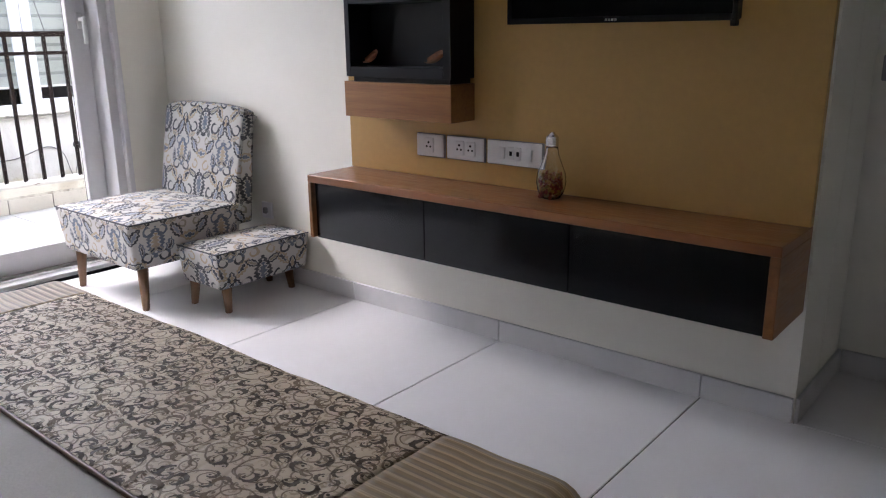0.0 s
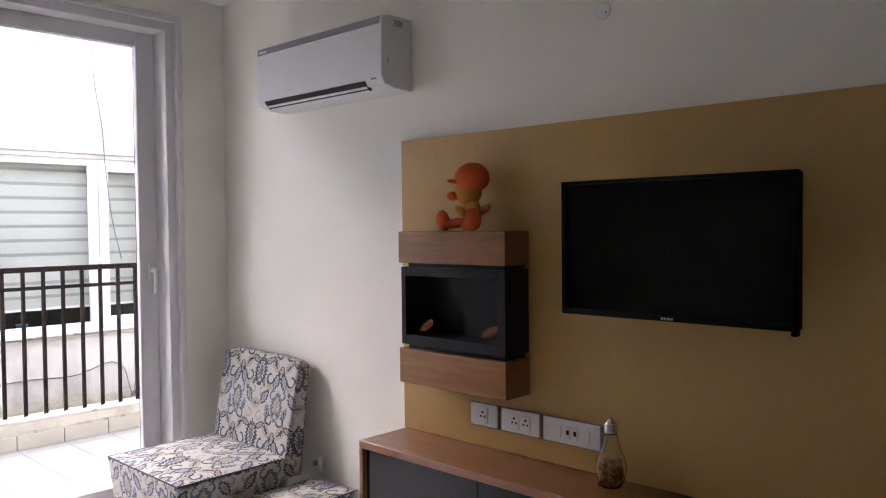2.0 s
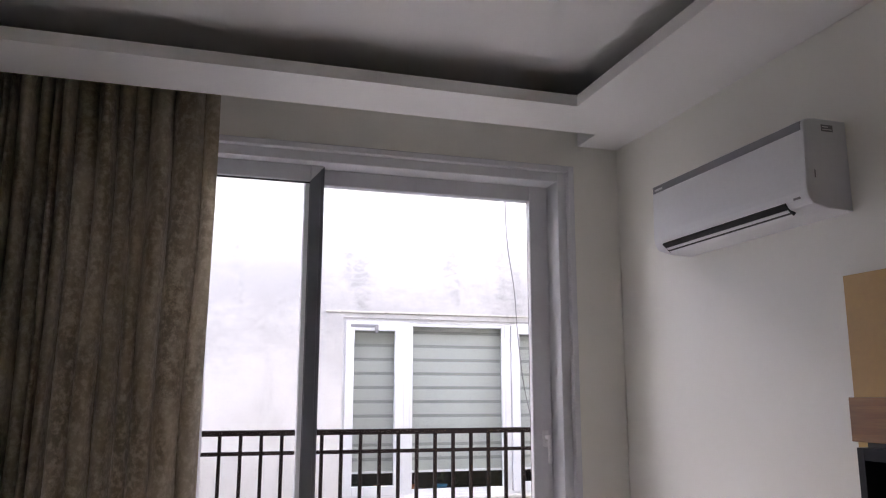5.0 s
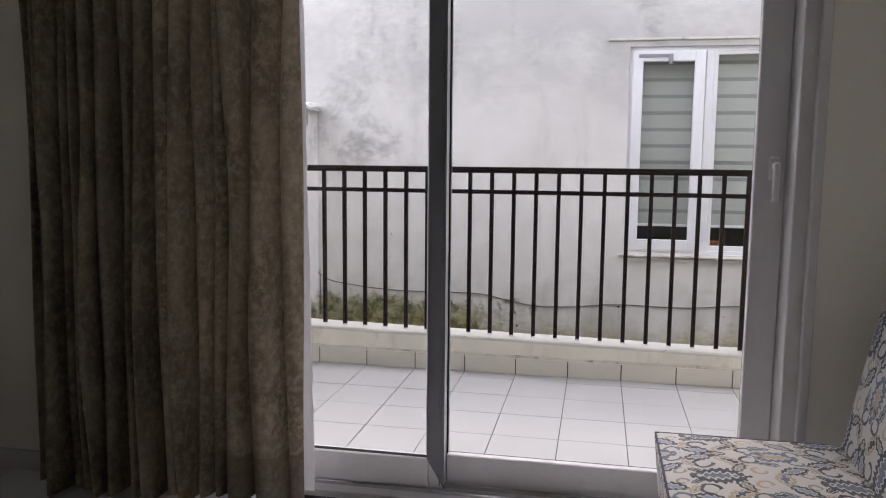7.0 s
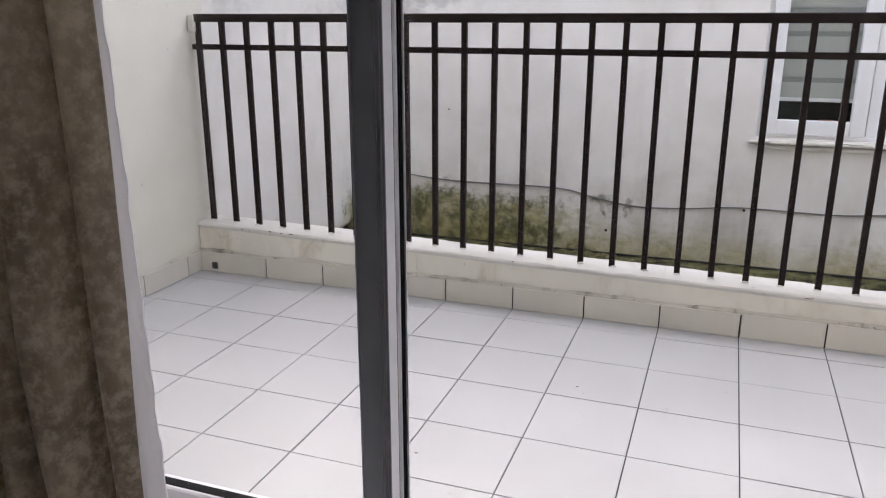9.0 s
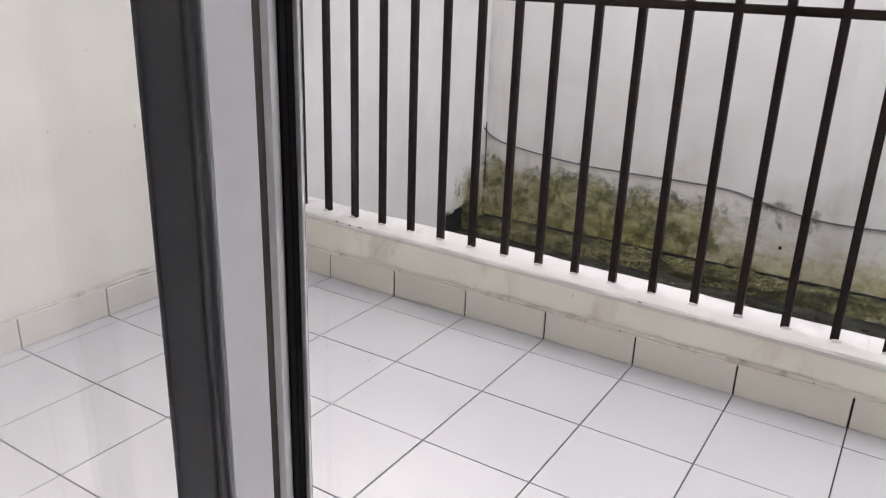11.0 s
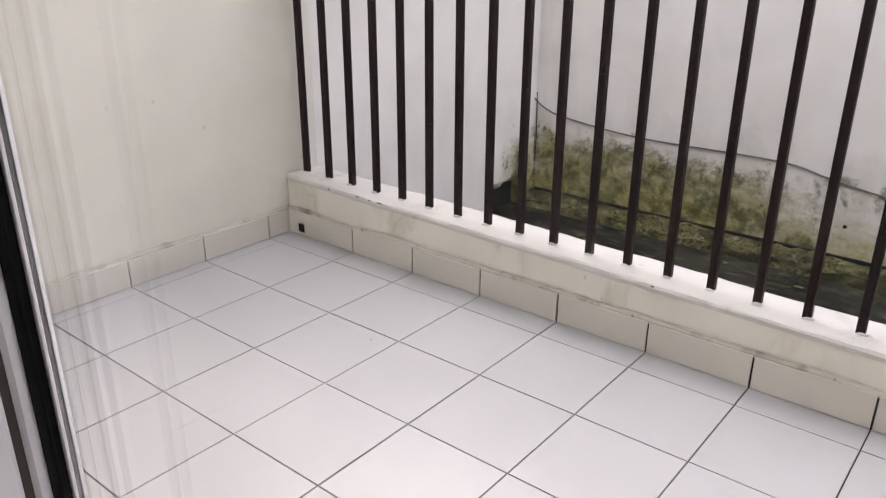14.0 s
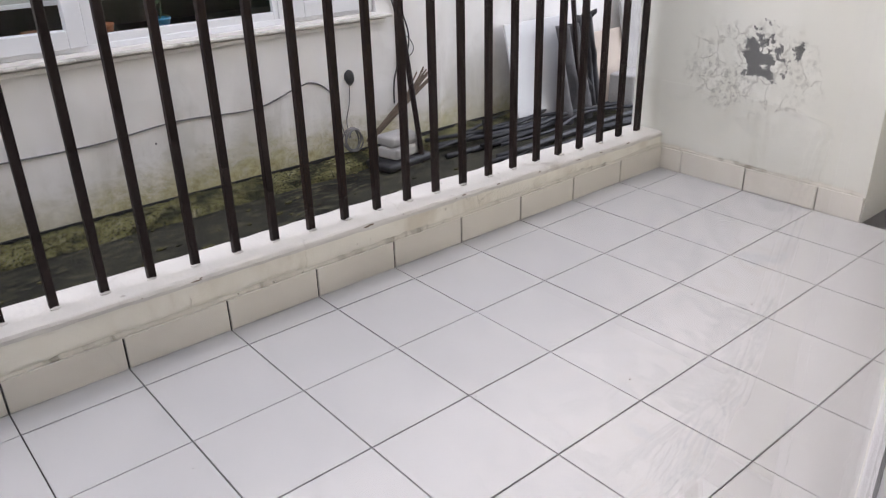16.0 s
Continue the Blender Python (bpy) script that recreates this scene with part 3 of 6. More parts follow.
M_MORTAR = stained_plaster("smeared_grey_mortar", (0.60, 0.575, 0.50), (0.21, 0.19, 0.15), 0.5, 0.66, 9.0)
M_RAIL = surface("dark_brown_enamel", (0.0128, 0.0068, 0.0058), 0.5, 0.25, 6, 90, 0.1, spec=0.18)
M_UPVC = surface("grey_white_upvc", (0.70, 0.70, 0.712), 0.35, 0.04, 2, 50, 0.03)
M_UPVC_W = surface("white_upvc", (0.80, 0.80, 0.80), 0.35, 0.04, 2, 50, 0.03)
M_GASKET = surface("black_rubber_gasket", (0.008, 0.008, 0.009), 0.7, 0.2, 4, 60, 0.1, spec=0.1)
# Same profile as the sash; slate tone holds the shade of facing indoors.
M_STILESHADE = surface("shaded_grey_interlock_profile", (0.18, 0.19, 0.21), 0.38, 0.05, 5, 60, 0.0, spec=0.4)
M_GROOVE = surface("grey_brown_groove_shade", (0.075, 0.068, 0.062), 0.8, 0.15, 5, 60, 0.1, spec=0.1)
M_GLASS = pane_glass("window_glass")
M_JAR = clear_glass("jar_glass")
M_WOOD = wood("oiled_teak_veneer", (0.36, 0.160, 0.048), (0.21, 0.084, 0.025), rough=0.34, coat=0.45)
M_WOODTOP = wood("oiled_teak_top", (0.275, 0.108, 0.031), (0.205, 0.076, 0.022), rough=0.36, coat=0.4)
M_WOODD = wood("teak_side_veneer", (0.30, 0.130, 0.042), (0.18, 0.074, 0.025), "X", coat=0.2)
M_LEG = wood("turned_teak_leg", (0.22, 0.115, 0.05), (0.12, 0.06, 0.028), "Z")
M_PANEL = surface("ochre_laminate_panel", (0.54, 0.335, 0.115), 0.42, 0.06, 1.2, 40, 0.03)
M_BLACK = surface("black_gloss_laminate", (0.005, 0.0055, 0.007), 0.14, 0.2, 3, 60, 0.0, spec=0.26)
M_CHAR = surface("charcoal_laminate", (0.010, 0.0115, 0.014), 0.38, 0.05, 3, 60, 0.0, spec=0.3)
M_SCREEN = surface("black_screen", (0.002, 0.002, 0.0025), 0.16, 0.1, 2, 30, 0.0, spec=0.1)
M_BEZEL = surface("black_bezel_plastic", (0.006, 0.006, 0.0065), 0.5, 0.1, 2, 30, 0.0, spec=0.08)
M_SWITCH = surface("white_switch_plastic", (0.84, 0.84, 0.85), 0.37, 0.03, 3, 40, 0.0)
M_HOLE = surface("black_socket_hole", (0.01, 0.01, 0.01), 0.7, 0.1, 3, 40, 0.0)
M_AC = surface("white_appliance_plastic", (0.78, 0.785, 0.79), 0.35, 0.03, 2, 50, 0.0)
M_ACGREY = surface("grey_trim_plastic", (0.26, 0.255, 0.265), 0.4, 0.06, 3, 50, 0.0)
M_CHROME = surface("brushed_steel", (0.62, 0.62, 0.62), 0.2, 0.1, 5, 90, 0.02, 1.0)
M_POT = surface("dried_petals", (0.30, 0.055, 0.03), 0.8, 0.5, 30, 120, 0.4)
M_POT2 = surface("dried_leaves", (0.42, 0.20, 0.05), 0.8, 0.5, 30, 120, 0.4)
M_PLUSHO = surface("orange_plush", (0.62, 0.10, 0.012), 0.9, 0.2, 12, 260, 0.6)
M_PLUSHY = surface("amber_plush", (0.60, 0.26, 0.035), 0.9, 0.2, 12, 260, 0.6)
M_CARVED = surface("carved_brown_wood", (0.42, 0.19, 0.09), 0.5, 0.4, 20, 90, 0.4)
M_IKAT = ikat_fabric()
M_PIPING = surface("dark_seam_thread", (0.05, 0.055, 0.07), 0.8, 0.2, 9, 90, 0.1)
M_BROC = scroll_brocade()
M_STRIPE = striped_satin()
M_SHEET = surface("pale_cotton_sheet", (0.80, 0.785, 0.755), 0.85, 0.07, 5, 160, 0.3)
M_BEDBASE = wood("bed_base_veneer", (0.20, 0.10, 0.05), (0.12, 0.06, 0.03))
M_CURTAIN = curtain_velvet()
M_LINING = thin_cloth("white_lining_cloth", (0.85, 0.85, 0.86), 0.42)
M_BLIND = thin_cloth("pale_zebra_blind", (0.47, 0.485, 0.45))
M_BLIND2 = thin_cloth("sheer_zebra_blind", (0.29, 0.305, 0.285))
# Near-black walls stand in for the lack of light behind the blinds.
M_DARKROOM = surface("painted_room_dark", (0.04, 0.04, 0.042), 0.9, 0.2, 2, 40, 0.0)
M_BLUE = surface("blue_plastic", (0.015, 0.20, 0.36), 0.4, 0.1, 5, 60, 0.05)
M_LEAF = surface("dark_leaf", (0.05, 0.10, 0.04), 0.6, 0.3, 20, 90, 0.2)
M_TERRA = surface("terracotta", (0.42, 0.15, 0.06), 0.8, 0.2, 9, 90, 0.2)
M_CABLE = surface("grey_cable", (0.16, 0.155, 0.15), 0.6, 0.2, 9, 90, 0.05)
M_CABLEB = surface("black_cable", (0.02, 0.02, 0.021), 0.5, 0.2, 9, 90, 0.05)
M_PIPE = surface("dark_grey_hose", (0.011, 0.012, 0.014), 0.5, 0.3, 9, 90, 0.1)
M_PIPEG = surface("grey_pvc_pipe", (0.020, 0.021, 0.024), 0.45, 0.2, 9, 90, 0.1)
M_SLAB = surface("white_melamine_board", (0.57, 0.565, 0.55), 0.4, 0.06, 4, 70, 0.05)
M_SACK = surface("dark_woven_sack", (0.115, 0.112, 0.112), 0.9, 0.4, 9, 160, 0.6)
M_TARP = surface("black_plastic_sheet", (0.02, 0.02, 0.022), 0.45, 0.3, 9, 60, 0.4)
M_BLOCK = surface("pale_stone_block", (0.37, 0.355, 0.33), 0.85, 0.15, 9, 90, 0.4)
M_STICK = surface("dry_broom_stick", (0.13, 0.095, 0.065), 0.85, 0.3, 12, 120, 0.3)
M_BOARD = surface("beige_plywood_board", (0.50, 0.42, 0.34), 0.75, 0.15, 5, 90, 0.2)
M_BLUEWALL = surface("blue_grey_facade", (0.40, 0.46, 0.58), 0.8, 0.08, 1, 30, 0.1)
M_DARKPANE = surface("dark_window_pane", (0.03, 0.035, 0.045), 0.1, 0.1, 1, 30, 0.0)


# ---- mesh tools ----
def bx(x0, x1, y0, y1, z0, z1, b=0.0, seg=1):
    bm = bmesh.new()
    bmesh.ops.create_cube(bm, size=1)
    for v in bm.verts:
        v.co = ((x0 + x1) / 2 + v.co.x * (x1 - x0), (y0 + y1) / 2 + v.co.y * (y1 - y0), (z0 + z1) / 2 + v.co.z * (z1 - z0))
    if b:
        bmesh.ops.bevel(bm, geom=bm.edges[:], offset=b, segments=seg, affect="EDGES", profile=0.5)
    return bm


def add(bm, other):
    me = bpy.data.meshes.new("tmp")
    other.to_mesh(me)
    other.free()
    bm.from_mesh(me)
    bpy.data.meshes.remove(me)
    return bm


def join(*bms):
    out = bms[0]
    for o in bms[1:]:
        add(out, o)
    return out


def lathe(profile, seg=20, at=(0, 0, 0)):
    """A turned shape from (radius, height) pairs."""
    bm = bmesh.new()
    rings = []
    for r, h in profile:
        rings.append([bm.verts.new((at[0] + r * math.cos(2 * math.pi * k / seg), at[1] + r * math.sin(2 * math.pi * k / seg), at[2] + h)) for k in range(seg)])
    for a, c in zip(rings, rings[1:]):
        for k in range(seg):
            bm.faces.new((a[k], a[(k + 1) % seg], c[(k + 1) % seg], c[k]))
    bm.faces.new(rings[0][::-1])
    bm.faces.new(rings[-1])
    bmesh.ops.recalc_face_normals(bm, faces=bm.faces)
    return bm


def tube(points, radius, seg=7):
    """A round cord or pipe along points."""
    bm = bmesh.new()
    pts = [Vector(p) for p in points]
    rings = []
    for i, p in enumerate(pts):
        d = (pts[min(i + 1, len(pts) - 1)] - pts[max(i - 1, 0)]).normalized()
        side = d.cross(Vector((0, 0, 1)))
        side = side.normalized() if side.length > 0.05 else Vector((1, 0, 0))
        up = side.cross(d).normalized()
        rings.append([bm.verts.new(p + radius * (math.cos(2 * math.pi * k / seg) * side + math.sin(2 * math.pi * k / seg) * up)) for k in range(seg)])
    for a, c in zip(rings, rings[1:]):
        for k in range(seg):
            bm.faces.new((a[k], a[(k + 1) % seg], c[(k + 1) % seg], c[k]))
    bm.faces.new(rings[0][::-1])
    bm.faces.new(rings[-1])
    bmesh.ops.recalc_face_normals(bm, faces=bm.faces)
    return bm


def smooth_path(points, n=6):
    """Catmull-Rom through a few points."""
    p = [Vector(q) for q in points]
    p = [2 * p[0] - p[1]] + p + [2 * p[-1] - p[-2]]
    out = []
    for i in range(1, len(p) - 2):
        for k in range(n):
            t = k / n
            out.append(0.5 * (2 * p[i] + (p[i + 1] - p[i - 1]) * t + (2 * p[i - 1] - 5 * p[i] + 4 * p[i + 1] - p[i + 2]) * t * t + (3 * p[i] - p[i - 1] - 3 * p[i + 1] + p[i + 2]) * t ** 3))
    return out + [p[-2]]


def blob(center, radii, sub=2, rough=0.0, freq=9.0):
    bm = bmesh.new()
    bmesh.ops.create_icosphere(bm, subdivisions=sub, radius=1)
    for v in bm.verts:
        k = 1 + rough * noise.noise(v.co * freq)
        v.co = Vector((center[0] + v.co.x * radii[0] * k, center[1] + v.co.y * radii[1] * k, center[2] + v.co.z * radii[2] * k))
    return bm


def sheet(fn, nu, nv, thick=0.004):
    """A cloth of nu by nv quads from fn(u, v), with thickness."""
    bm = bmesh.new()
    g = [[bm.verts.new(fn(i / nu, j / nv)) for j in range(nv + 1)] for i in range(nu + 1)]
    for i in range(nu):
        for j in range(nv):
            bm.faces.new((g[i][j], g[i + 1][j], g[i + 1][j + 1], g[i][j + 1]))
    bmesh.ops.recalc_face_normals(bm, faces=bm.faces)
    if thick:
        bmesh.ops.solidify(bm, geom=bm.faces[:], thickness=thick)
    return bm


def base_of(ob):
    p = Vector((0, 0, 0))
    while ob:
        p += ob.location
        ob = ob.parent
    return p


def part(name, bm, material, parent, label="", smooth=False):
    me = bpy.data.meshes.new(name)
    bmesh.ops.translate(bm, verts=bm.verts, vec=-base_of(parent))
    bm.to_mesh(me)
    bm.free()
    for m in material if isinstance(material, (list, tuple)) else (material,):
        me.materials.append(m)
    if smooth:
        me.polygons.foreach_set("use_smooth", [True] * len(me.polygons))
    ob = new(name, me)
    ob.parent = parent
    if label:
        tagged(ob, label)
    return ob


def thing(name, at, label, category, group="", kind=""):
    ob = new(name)
    ob.location = at
    ob.empty_display_size = 0.05
    return tagged(ob, label, category, group, kind)


def solid(name, bm, material, label, category, at=None, group="", kind="", smooth=False):
    """A thing that is one mesh, its origin at its base."""
    if at is None:
        lo = [min(v.co[k] for v in bm.verts) for k in range(3)]
        hi = [max(v.co[k] for v in bm.verts) for k in range(3)]
        at = ((lo[0] + hi[0]) / 2, (lo[1] + hi[1]) / 2, lo[2])
    bmesh.ops.translate(bm, verts=bm.verts, vec=-Vector(at))
    me = bpy.data.meshes.new(name)
    bm.to_mesh(me)
    bm.free()
    for m in material if isinstance(material, (list, tuple)) else (material,):
        me.materials.append(m)
    if smooth:
        me.polygons.foreach_set("use_smooth", [True] * len(me.polygons))
    ob = new(name, me)
    ob.location = at
    return tagged(ob, label, category, group, kind)


def structure(name, bm, material, label, category="wall"):
    return solid(name, bm, material, label, category, kind="structure")


# ---- levels and lines of the plan ----
FLOOR = 0.035          # room floor above the balcony tiles
WALL_TV = 3.25         # face of the wall with the panel
WALL_WIN = -1.82       # room face of the window wall
OUT_WIN = -1.58        # balcony face of the window wall
TILE = 0.31            # balcony tile
PAR_IN, PAR_OUT, PAR_TOP = 0.118, 0.29, 0.2
BAL_L, BAL_R = -0.072, 4.951
NEIGH = 2.1            # face of the neighbouring house
LOW = -0.37            # floor of the gully

# ---- room shell ----
structure("wall_tv", bx(WALL_TV, 3.5, -5.077, OUT_WIN - 0.004, 0, 3.05), M_ROOM, "cream painted wall behind the floating media unit")
structure("wall_niche_side", bx(3.504, 3.742, -5.077, -4.9, 0, 3.05), M_ROOM, "cream painted return of the wall beside the passage")
structure("wall_niche_back", bx(3.746, 3.9, -7.1, -4.9, 0, 3.05), M_ROOM, "cream painted wall at the back of the passage")
structure("wall_head", bx(-0.4, -0.2, -7.1, -1.824, 0, 3.05), M_ROOM, "cream painted wall behind the bed head")
structure("wall_rear", bx(-0.4, 3.742, -7.1, -6.9, 0, 3.05), M_ROOM, "cream painted wall opposite the window")

DOOR_L, DOOR_R, DOOR_T = 0.55, 2.988, 2.572
structure("wall_window", join(bx(-0.4, DOOR_L, WALL_WIN, OUT_WIN, -0.1, 3.05), bx(DOOR_R, 3.246, WALL_WIN, OUT_WIN, -0.1, 3.05), bx(DOOR_L, DOOR_R, WALL_WIN, OUT_WIN, DOOR_T, 3.05)),
          M_ROOM, "cream painted wall with a wide sliding door opening")

# ceiling: main slab, dropped border with a light trough and a curtain slot
CEIL, SOFF, LIP = 2.86, 2.69, 2.74
IN_X0, IN_X1, IN_Y0, IN_Y1 = 0.35, 2.777, -6.4, -2.331
structure("ceiling", bx(-0.4, 3.9, -7.1, WALL_WIN, CEIL, 3.0), M_CEIL, "flat white painted ceiling with a recessed tray", "ceiling")
SLOT = -2.04


def border(z0, z1, grow):
    return join(bx(-0.2, 3.25, IN_Y1 + grow, SLOT, z0, z1), bx(-0.2, 3.742, -6.9, IN_Y0 - grow, z0, z1),
                bx(IN_X1 + grow, 3.25, IN_Y0 - grow, IN_Y1 + grow, z0, z1), bx(-0.2, IN_X0 - grow, IN_Y0 - grow, IN_Y1 + grow, z0, z1))


lip = join(bx(IN_X0 - 0.025, IN_X1 + 0.025, IN_Y1, IN_Y1 + 0.025, SOFF + 0.02, LIP), bx(IN_X0 - 0.025, IN_X1 + 0.025, IN_Y0 - 0.025, IN_Y0, SOFF + 0.02, LIP),
           bx(IN_X1, IN_X1 + 0.025, IN_Y0, IN_Y1, SOFF + 0.02, LIP), bx(IN_X0 - 0.025, IN_X0, IN_Y0, IN_Y1, SOFF + 0.02, LIP))
structure("ceiling_border", border(SOFF, SOFF + 0.02, 0.0), M_CEIL, "white dropped ceiling border round the tray", "ceiling")
structure("ceiling_lip", lip, M_CEIL, "white upstand along the ceiling trough", "trim")
structure("ceiling_trough", border(SOFF + 0.02, CEIL, 0.28), M_TROUGH, "cove trough above the border, its shade in the grey-brown colour", "ceiling")
structure("ceiling_corner_block", bx(3.03, 3.246, SLOT + 0.002, WALL_WIN - 0.002, SOFF + 0.003, CEIL - 0.002), M_CEIL, "white boxed end of the curtain slot", "trim")
structure("curtain_slot_cover", bx(-0.2, 3.03, SLOT, SLOT + 0.02, SOFF, CEIL), M_CEIL, "white inner board of the curtain slot", "trim")


def skirting(name, pieces, material, label):
    t = thing(name, (pieces[0][0], pieces[0][2], pieces[0][4]), label, "baseboard", kind="structure")
    for p in pieces:
        part("skirting_tile", bx(*p, 0.002), material, t)
    return t


joints = [-5.075, -4.79, -3.99, -3.19, -2.39, WALL_WIN - 0.004]
skirting("baseboard", [(3.236, 3.248, a + 0.0015, b - 0.0015, FLOOR, 0.117) for a, b in zip(joints, joints[1:])], M_RSKIRT, "pale grey tile skirting with open joints along the wall")
skirting("baseboard_niche", [(3.25, 3.74, -5.091, -5.079, FLOOR, 0.117)] + [(3.73, 3.744, a, a + 0.797, FLOOR, 0.117) for a in (-5.89, -6.69)], M_RSKIRT, "pale grey tile skirting round the passage corner")
skirting("baseboard_window", [(2.99, 3.234, WALL_WIN - 0.014, WALL_WIN - 0.002, FLOOR, 0.117), (-0.19, 0.54, WALL_WIN - 0.014, WALL_WIN - 0.002, FLOOR, 0.117)], M_RSKIRT, "pale grey tile skirting beside the sliding door")

# ---- balcony shell ----
structure("balcony_wall_left", bx(BAL_L - 0.25, BAL_L, OUT_WIN, PAR_OUT, LOW - 0.1, 3.3), M_CREAM, "cream rendered side wall of the balcony with faint stains")
structure("balcony_wall_right", bx(BAL_R, BAL_R + 0.25, -0.8, PAR_OUT, LOW - 0.1, 3.3), M_PEEL, "cream rendered side wall with peeling paint and bare cement")
structure("balcony_wall_recess", join(bx(6.2, 6.4, OUT_WIN, PAR_OUT, -0.1, 3.3), bx(BAL_R + 0.25, 6.2, -0.8, -0.6, -0.1, 3.3)), M_CREAM, "cream rendered wall of the balcony recess")
# Out of view; put in to keep sky light off the floor and balcony.
structure("unseen_shade_slab", bx(BAL_L - 0.25, 6.4, OUT_WIN, -0.35, 3.304, 3.42), M_CREAM, "unseen cream slab added over the balcony to cut the sky light", "ceiling")
structure("facade_wall", join(bx(3.254, 6.4, WALL_WIN, OUT_WIN, -0.1, 3.3)), M_CREAM, "cream rendered house wall beside the balcony door")


def par_top(x):
    """The parapet's top, a little higher at the drain end of the balcony."""
    return 0.246 - 0.0155 * x


par = bx(BAL_L + 0.002, BAL_R - 0.002, PAR_IN, PAR_OUT, LOW - 0.1, PAR_TOP, 0.004)
for v in par.verts:
    if v.co.z > 0:
        v.co.z = par_top(v.co.x) - 0.020
structure("parapet", par, M_PARAPET, "low cream rendered parapet with grime along the tiles", "parapet")


def coping():
    prof = [(-0.003, -0.022), (-0.0035, -0.011), (0.001, -0.003), (0.009, 0.0), (0.06, 0.001), (0.12, 0.0), (PAR_OUT - PAR_IN + 0.004, -0.002), (PAR_OUT - PAR_IN + 0.006, -0.02)]

    def f(u, v):
        x = BAL_L + 0.003 + u * (BAL_R - BAL_L - 0.006)
        dy, dz = prof[round(v * 7)]
        worn = 0.004 * noise.noise(Vector((x * 3, v * 3, 0))) + 0.003 * noise.noise(Vector((x * 17, v * 5, 4)))
        return (x, PAR_IN + dy + (0.0025 * noise.noise(Vector((x * 11, v * 4, 9))) if v < 0.5 else 0), par_top(x) + dz + worn)
    return sheet(f, 300, 7, 0.0)


structure("parapet_coping", coping(), M_COPING, "uneven white painted top of the parapet, colour dimmed against the sky light", "trim")
chips = bmesh.new()
rc = random.Random(17)
for k in range(26):
    x = rc.uniform(0.1, 4.8)
    w = rc.choice((0.004, 0.006, 0.009, 0.016, 0.024))
    add(chips, blob((x, PAR_IN - 0.001, par_top(x) - rc.uniform(0.004, 0.012)), (w, 0.0035, rc.uniform(0.0015, 0.0035)), 1, 0.6, 5))
solid("edge_chips", chips, M_STICK, "dark dirty chips along the worn parapet edge", "dirt", kind="stuff")
structure("ground", bx(-60, 70, -60, 120, LOW - 0.3, LOW), M_GROUND, "wet dark concrete ground with moss and litter", "ground")
structure("floor_base", bx(-0.4, 3.9, -7.1, WALL_WIN, -0.1, FLOOR - 0.004), M_GROUT, "dark grout between the large floor tiles", "floor")
structure("balcony_base", bx(BAL_L, 6.2, OUT_WIN - 0.2, PAR_IN, -0.1, -0.004), M_GROUT, "dark grout between the balcony tiles", "floor")


def ledge():
    def f(u, v):
        x = -0.1 + u * 11
        n = noise.noise(Vector((x * 4, v * 3, 3)))
        m = noise.noise(Vector((x * 19, v * 9, 8)))
        prof = [(1.93 + 0.02 * n, LOW - 0.01), (1.955 + 0.028 * n + 0.012 * m, LOW + 0.040 + 0.022 * n + 0.012 * m), (2.0 + 0.01 * m, LOW + 0.066 + 0.018 * n + 0.013 * m), (2.056 + 0.012 * m, LOW + 0.080 + 0.014 * n + 0.011 * m), (2.088, LOW - 0.02)]
        k = v * 4
        i = min(3, int(k))
        t = k - i
        return (x, prof[i][0] * (1 - t) + prof[i + 1][0] * t, prof[i][1] * (1 - t) + prof[i + 1][1] * t)
    return sheet(f, 420, 12, 0.0)


structure("foot_joint", bx(-0.1, 9.0, 2.082, 2.0985, LOW, LOW + 0.080), M_HOLE, "black open joint between the ledge and the house wall", "trim")
structure("gully_ledge", ledge(), M_LEDGE, "rough mossy cement ledge along the foot of the house", "kerb")

# ---- sliding door ----
door = thing("door_1", (1.77, -1.7, FLOOR), "closed grey-white sliding balcony door with two glass panels", "sliding door", kind="structure")


def ring(x0, x1, z0, z1, y0, y1, w, wb, b=0.003):
    """A frame of four members."""
    return join(bx(x0, x0 + w, y0, y1, z0, z1, b), bx(x1 - w, x1, y0, y1, z0, z1, b), bx(x0 + w, x1 - w, y0, y1, z1 - w, z1, b), bx(x0 + w, x1 - w, y0, y1, z0, z0 + wb, b))


fr = ring(DOOR_L, DOOR_R - 0.001, FLOOR - 0.02, DOOR_T - 0.001, -1.80, -1.60, 0.063, 0.045)
add(fr, ring(DOOR_L - 0.012, DOOR_R + 0.012, FLOOR - 0.02, DOOR_T + 0.012, WALL_WIN - 0.012, -1.798, 0.03, 0.02))
part("door_frame", fr, M_UPVC, door)
part("threshold_track", join(bx(DOOR_L + 0.07, DOOR_R - 0.07, -1.75, -1.742, 0.06, 0.075, 0.002), bx(DOOR_L + 0.07, DOOR_R - 0.07, -1.69, -1.684, 0.06, 0.078, 0.002), bx(DOOR_L + 0.07, DOOR_R - 0.07, -1.63, -1.622, 0.06, 0.075, 0.002)), M_CHROME, door)


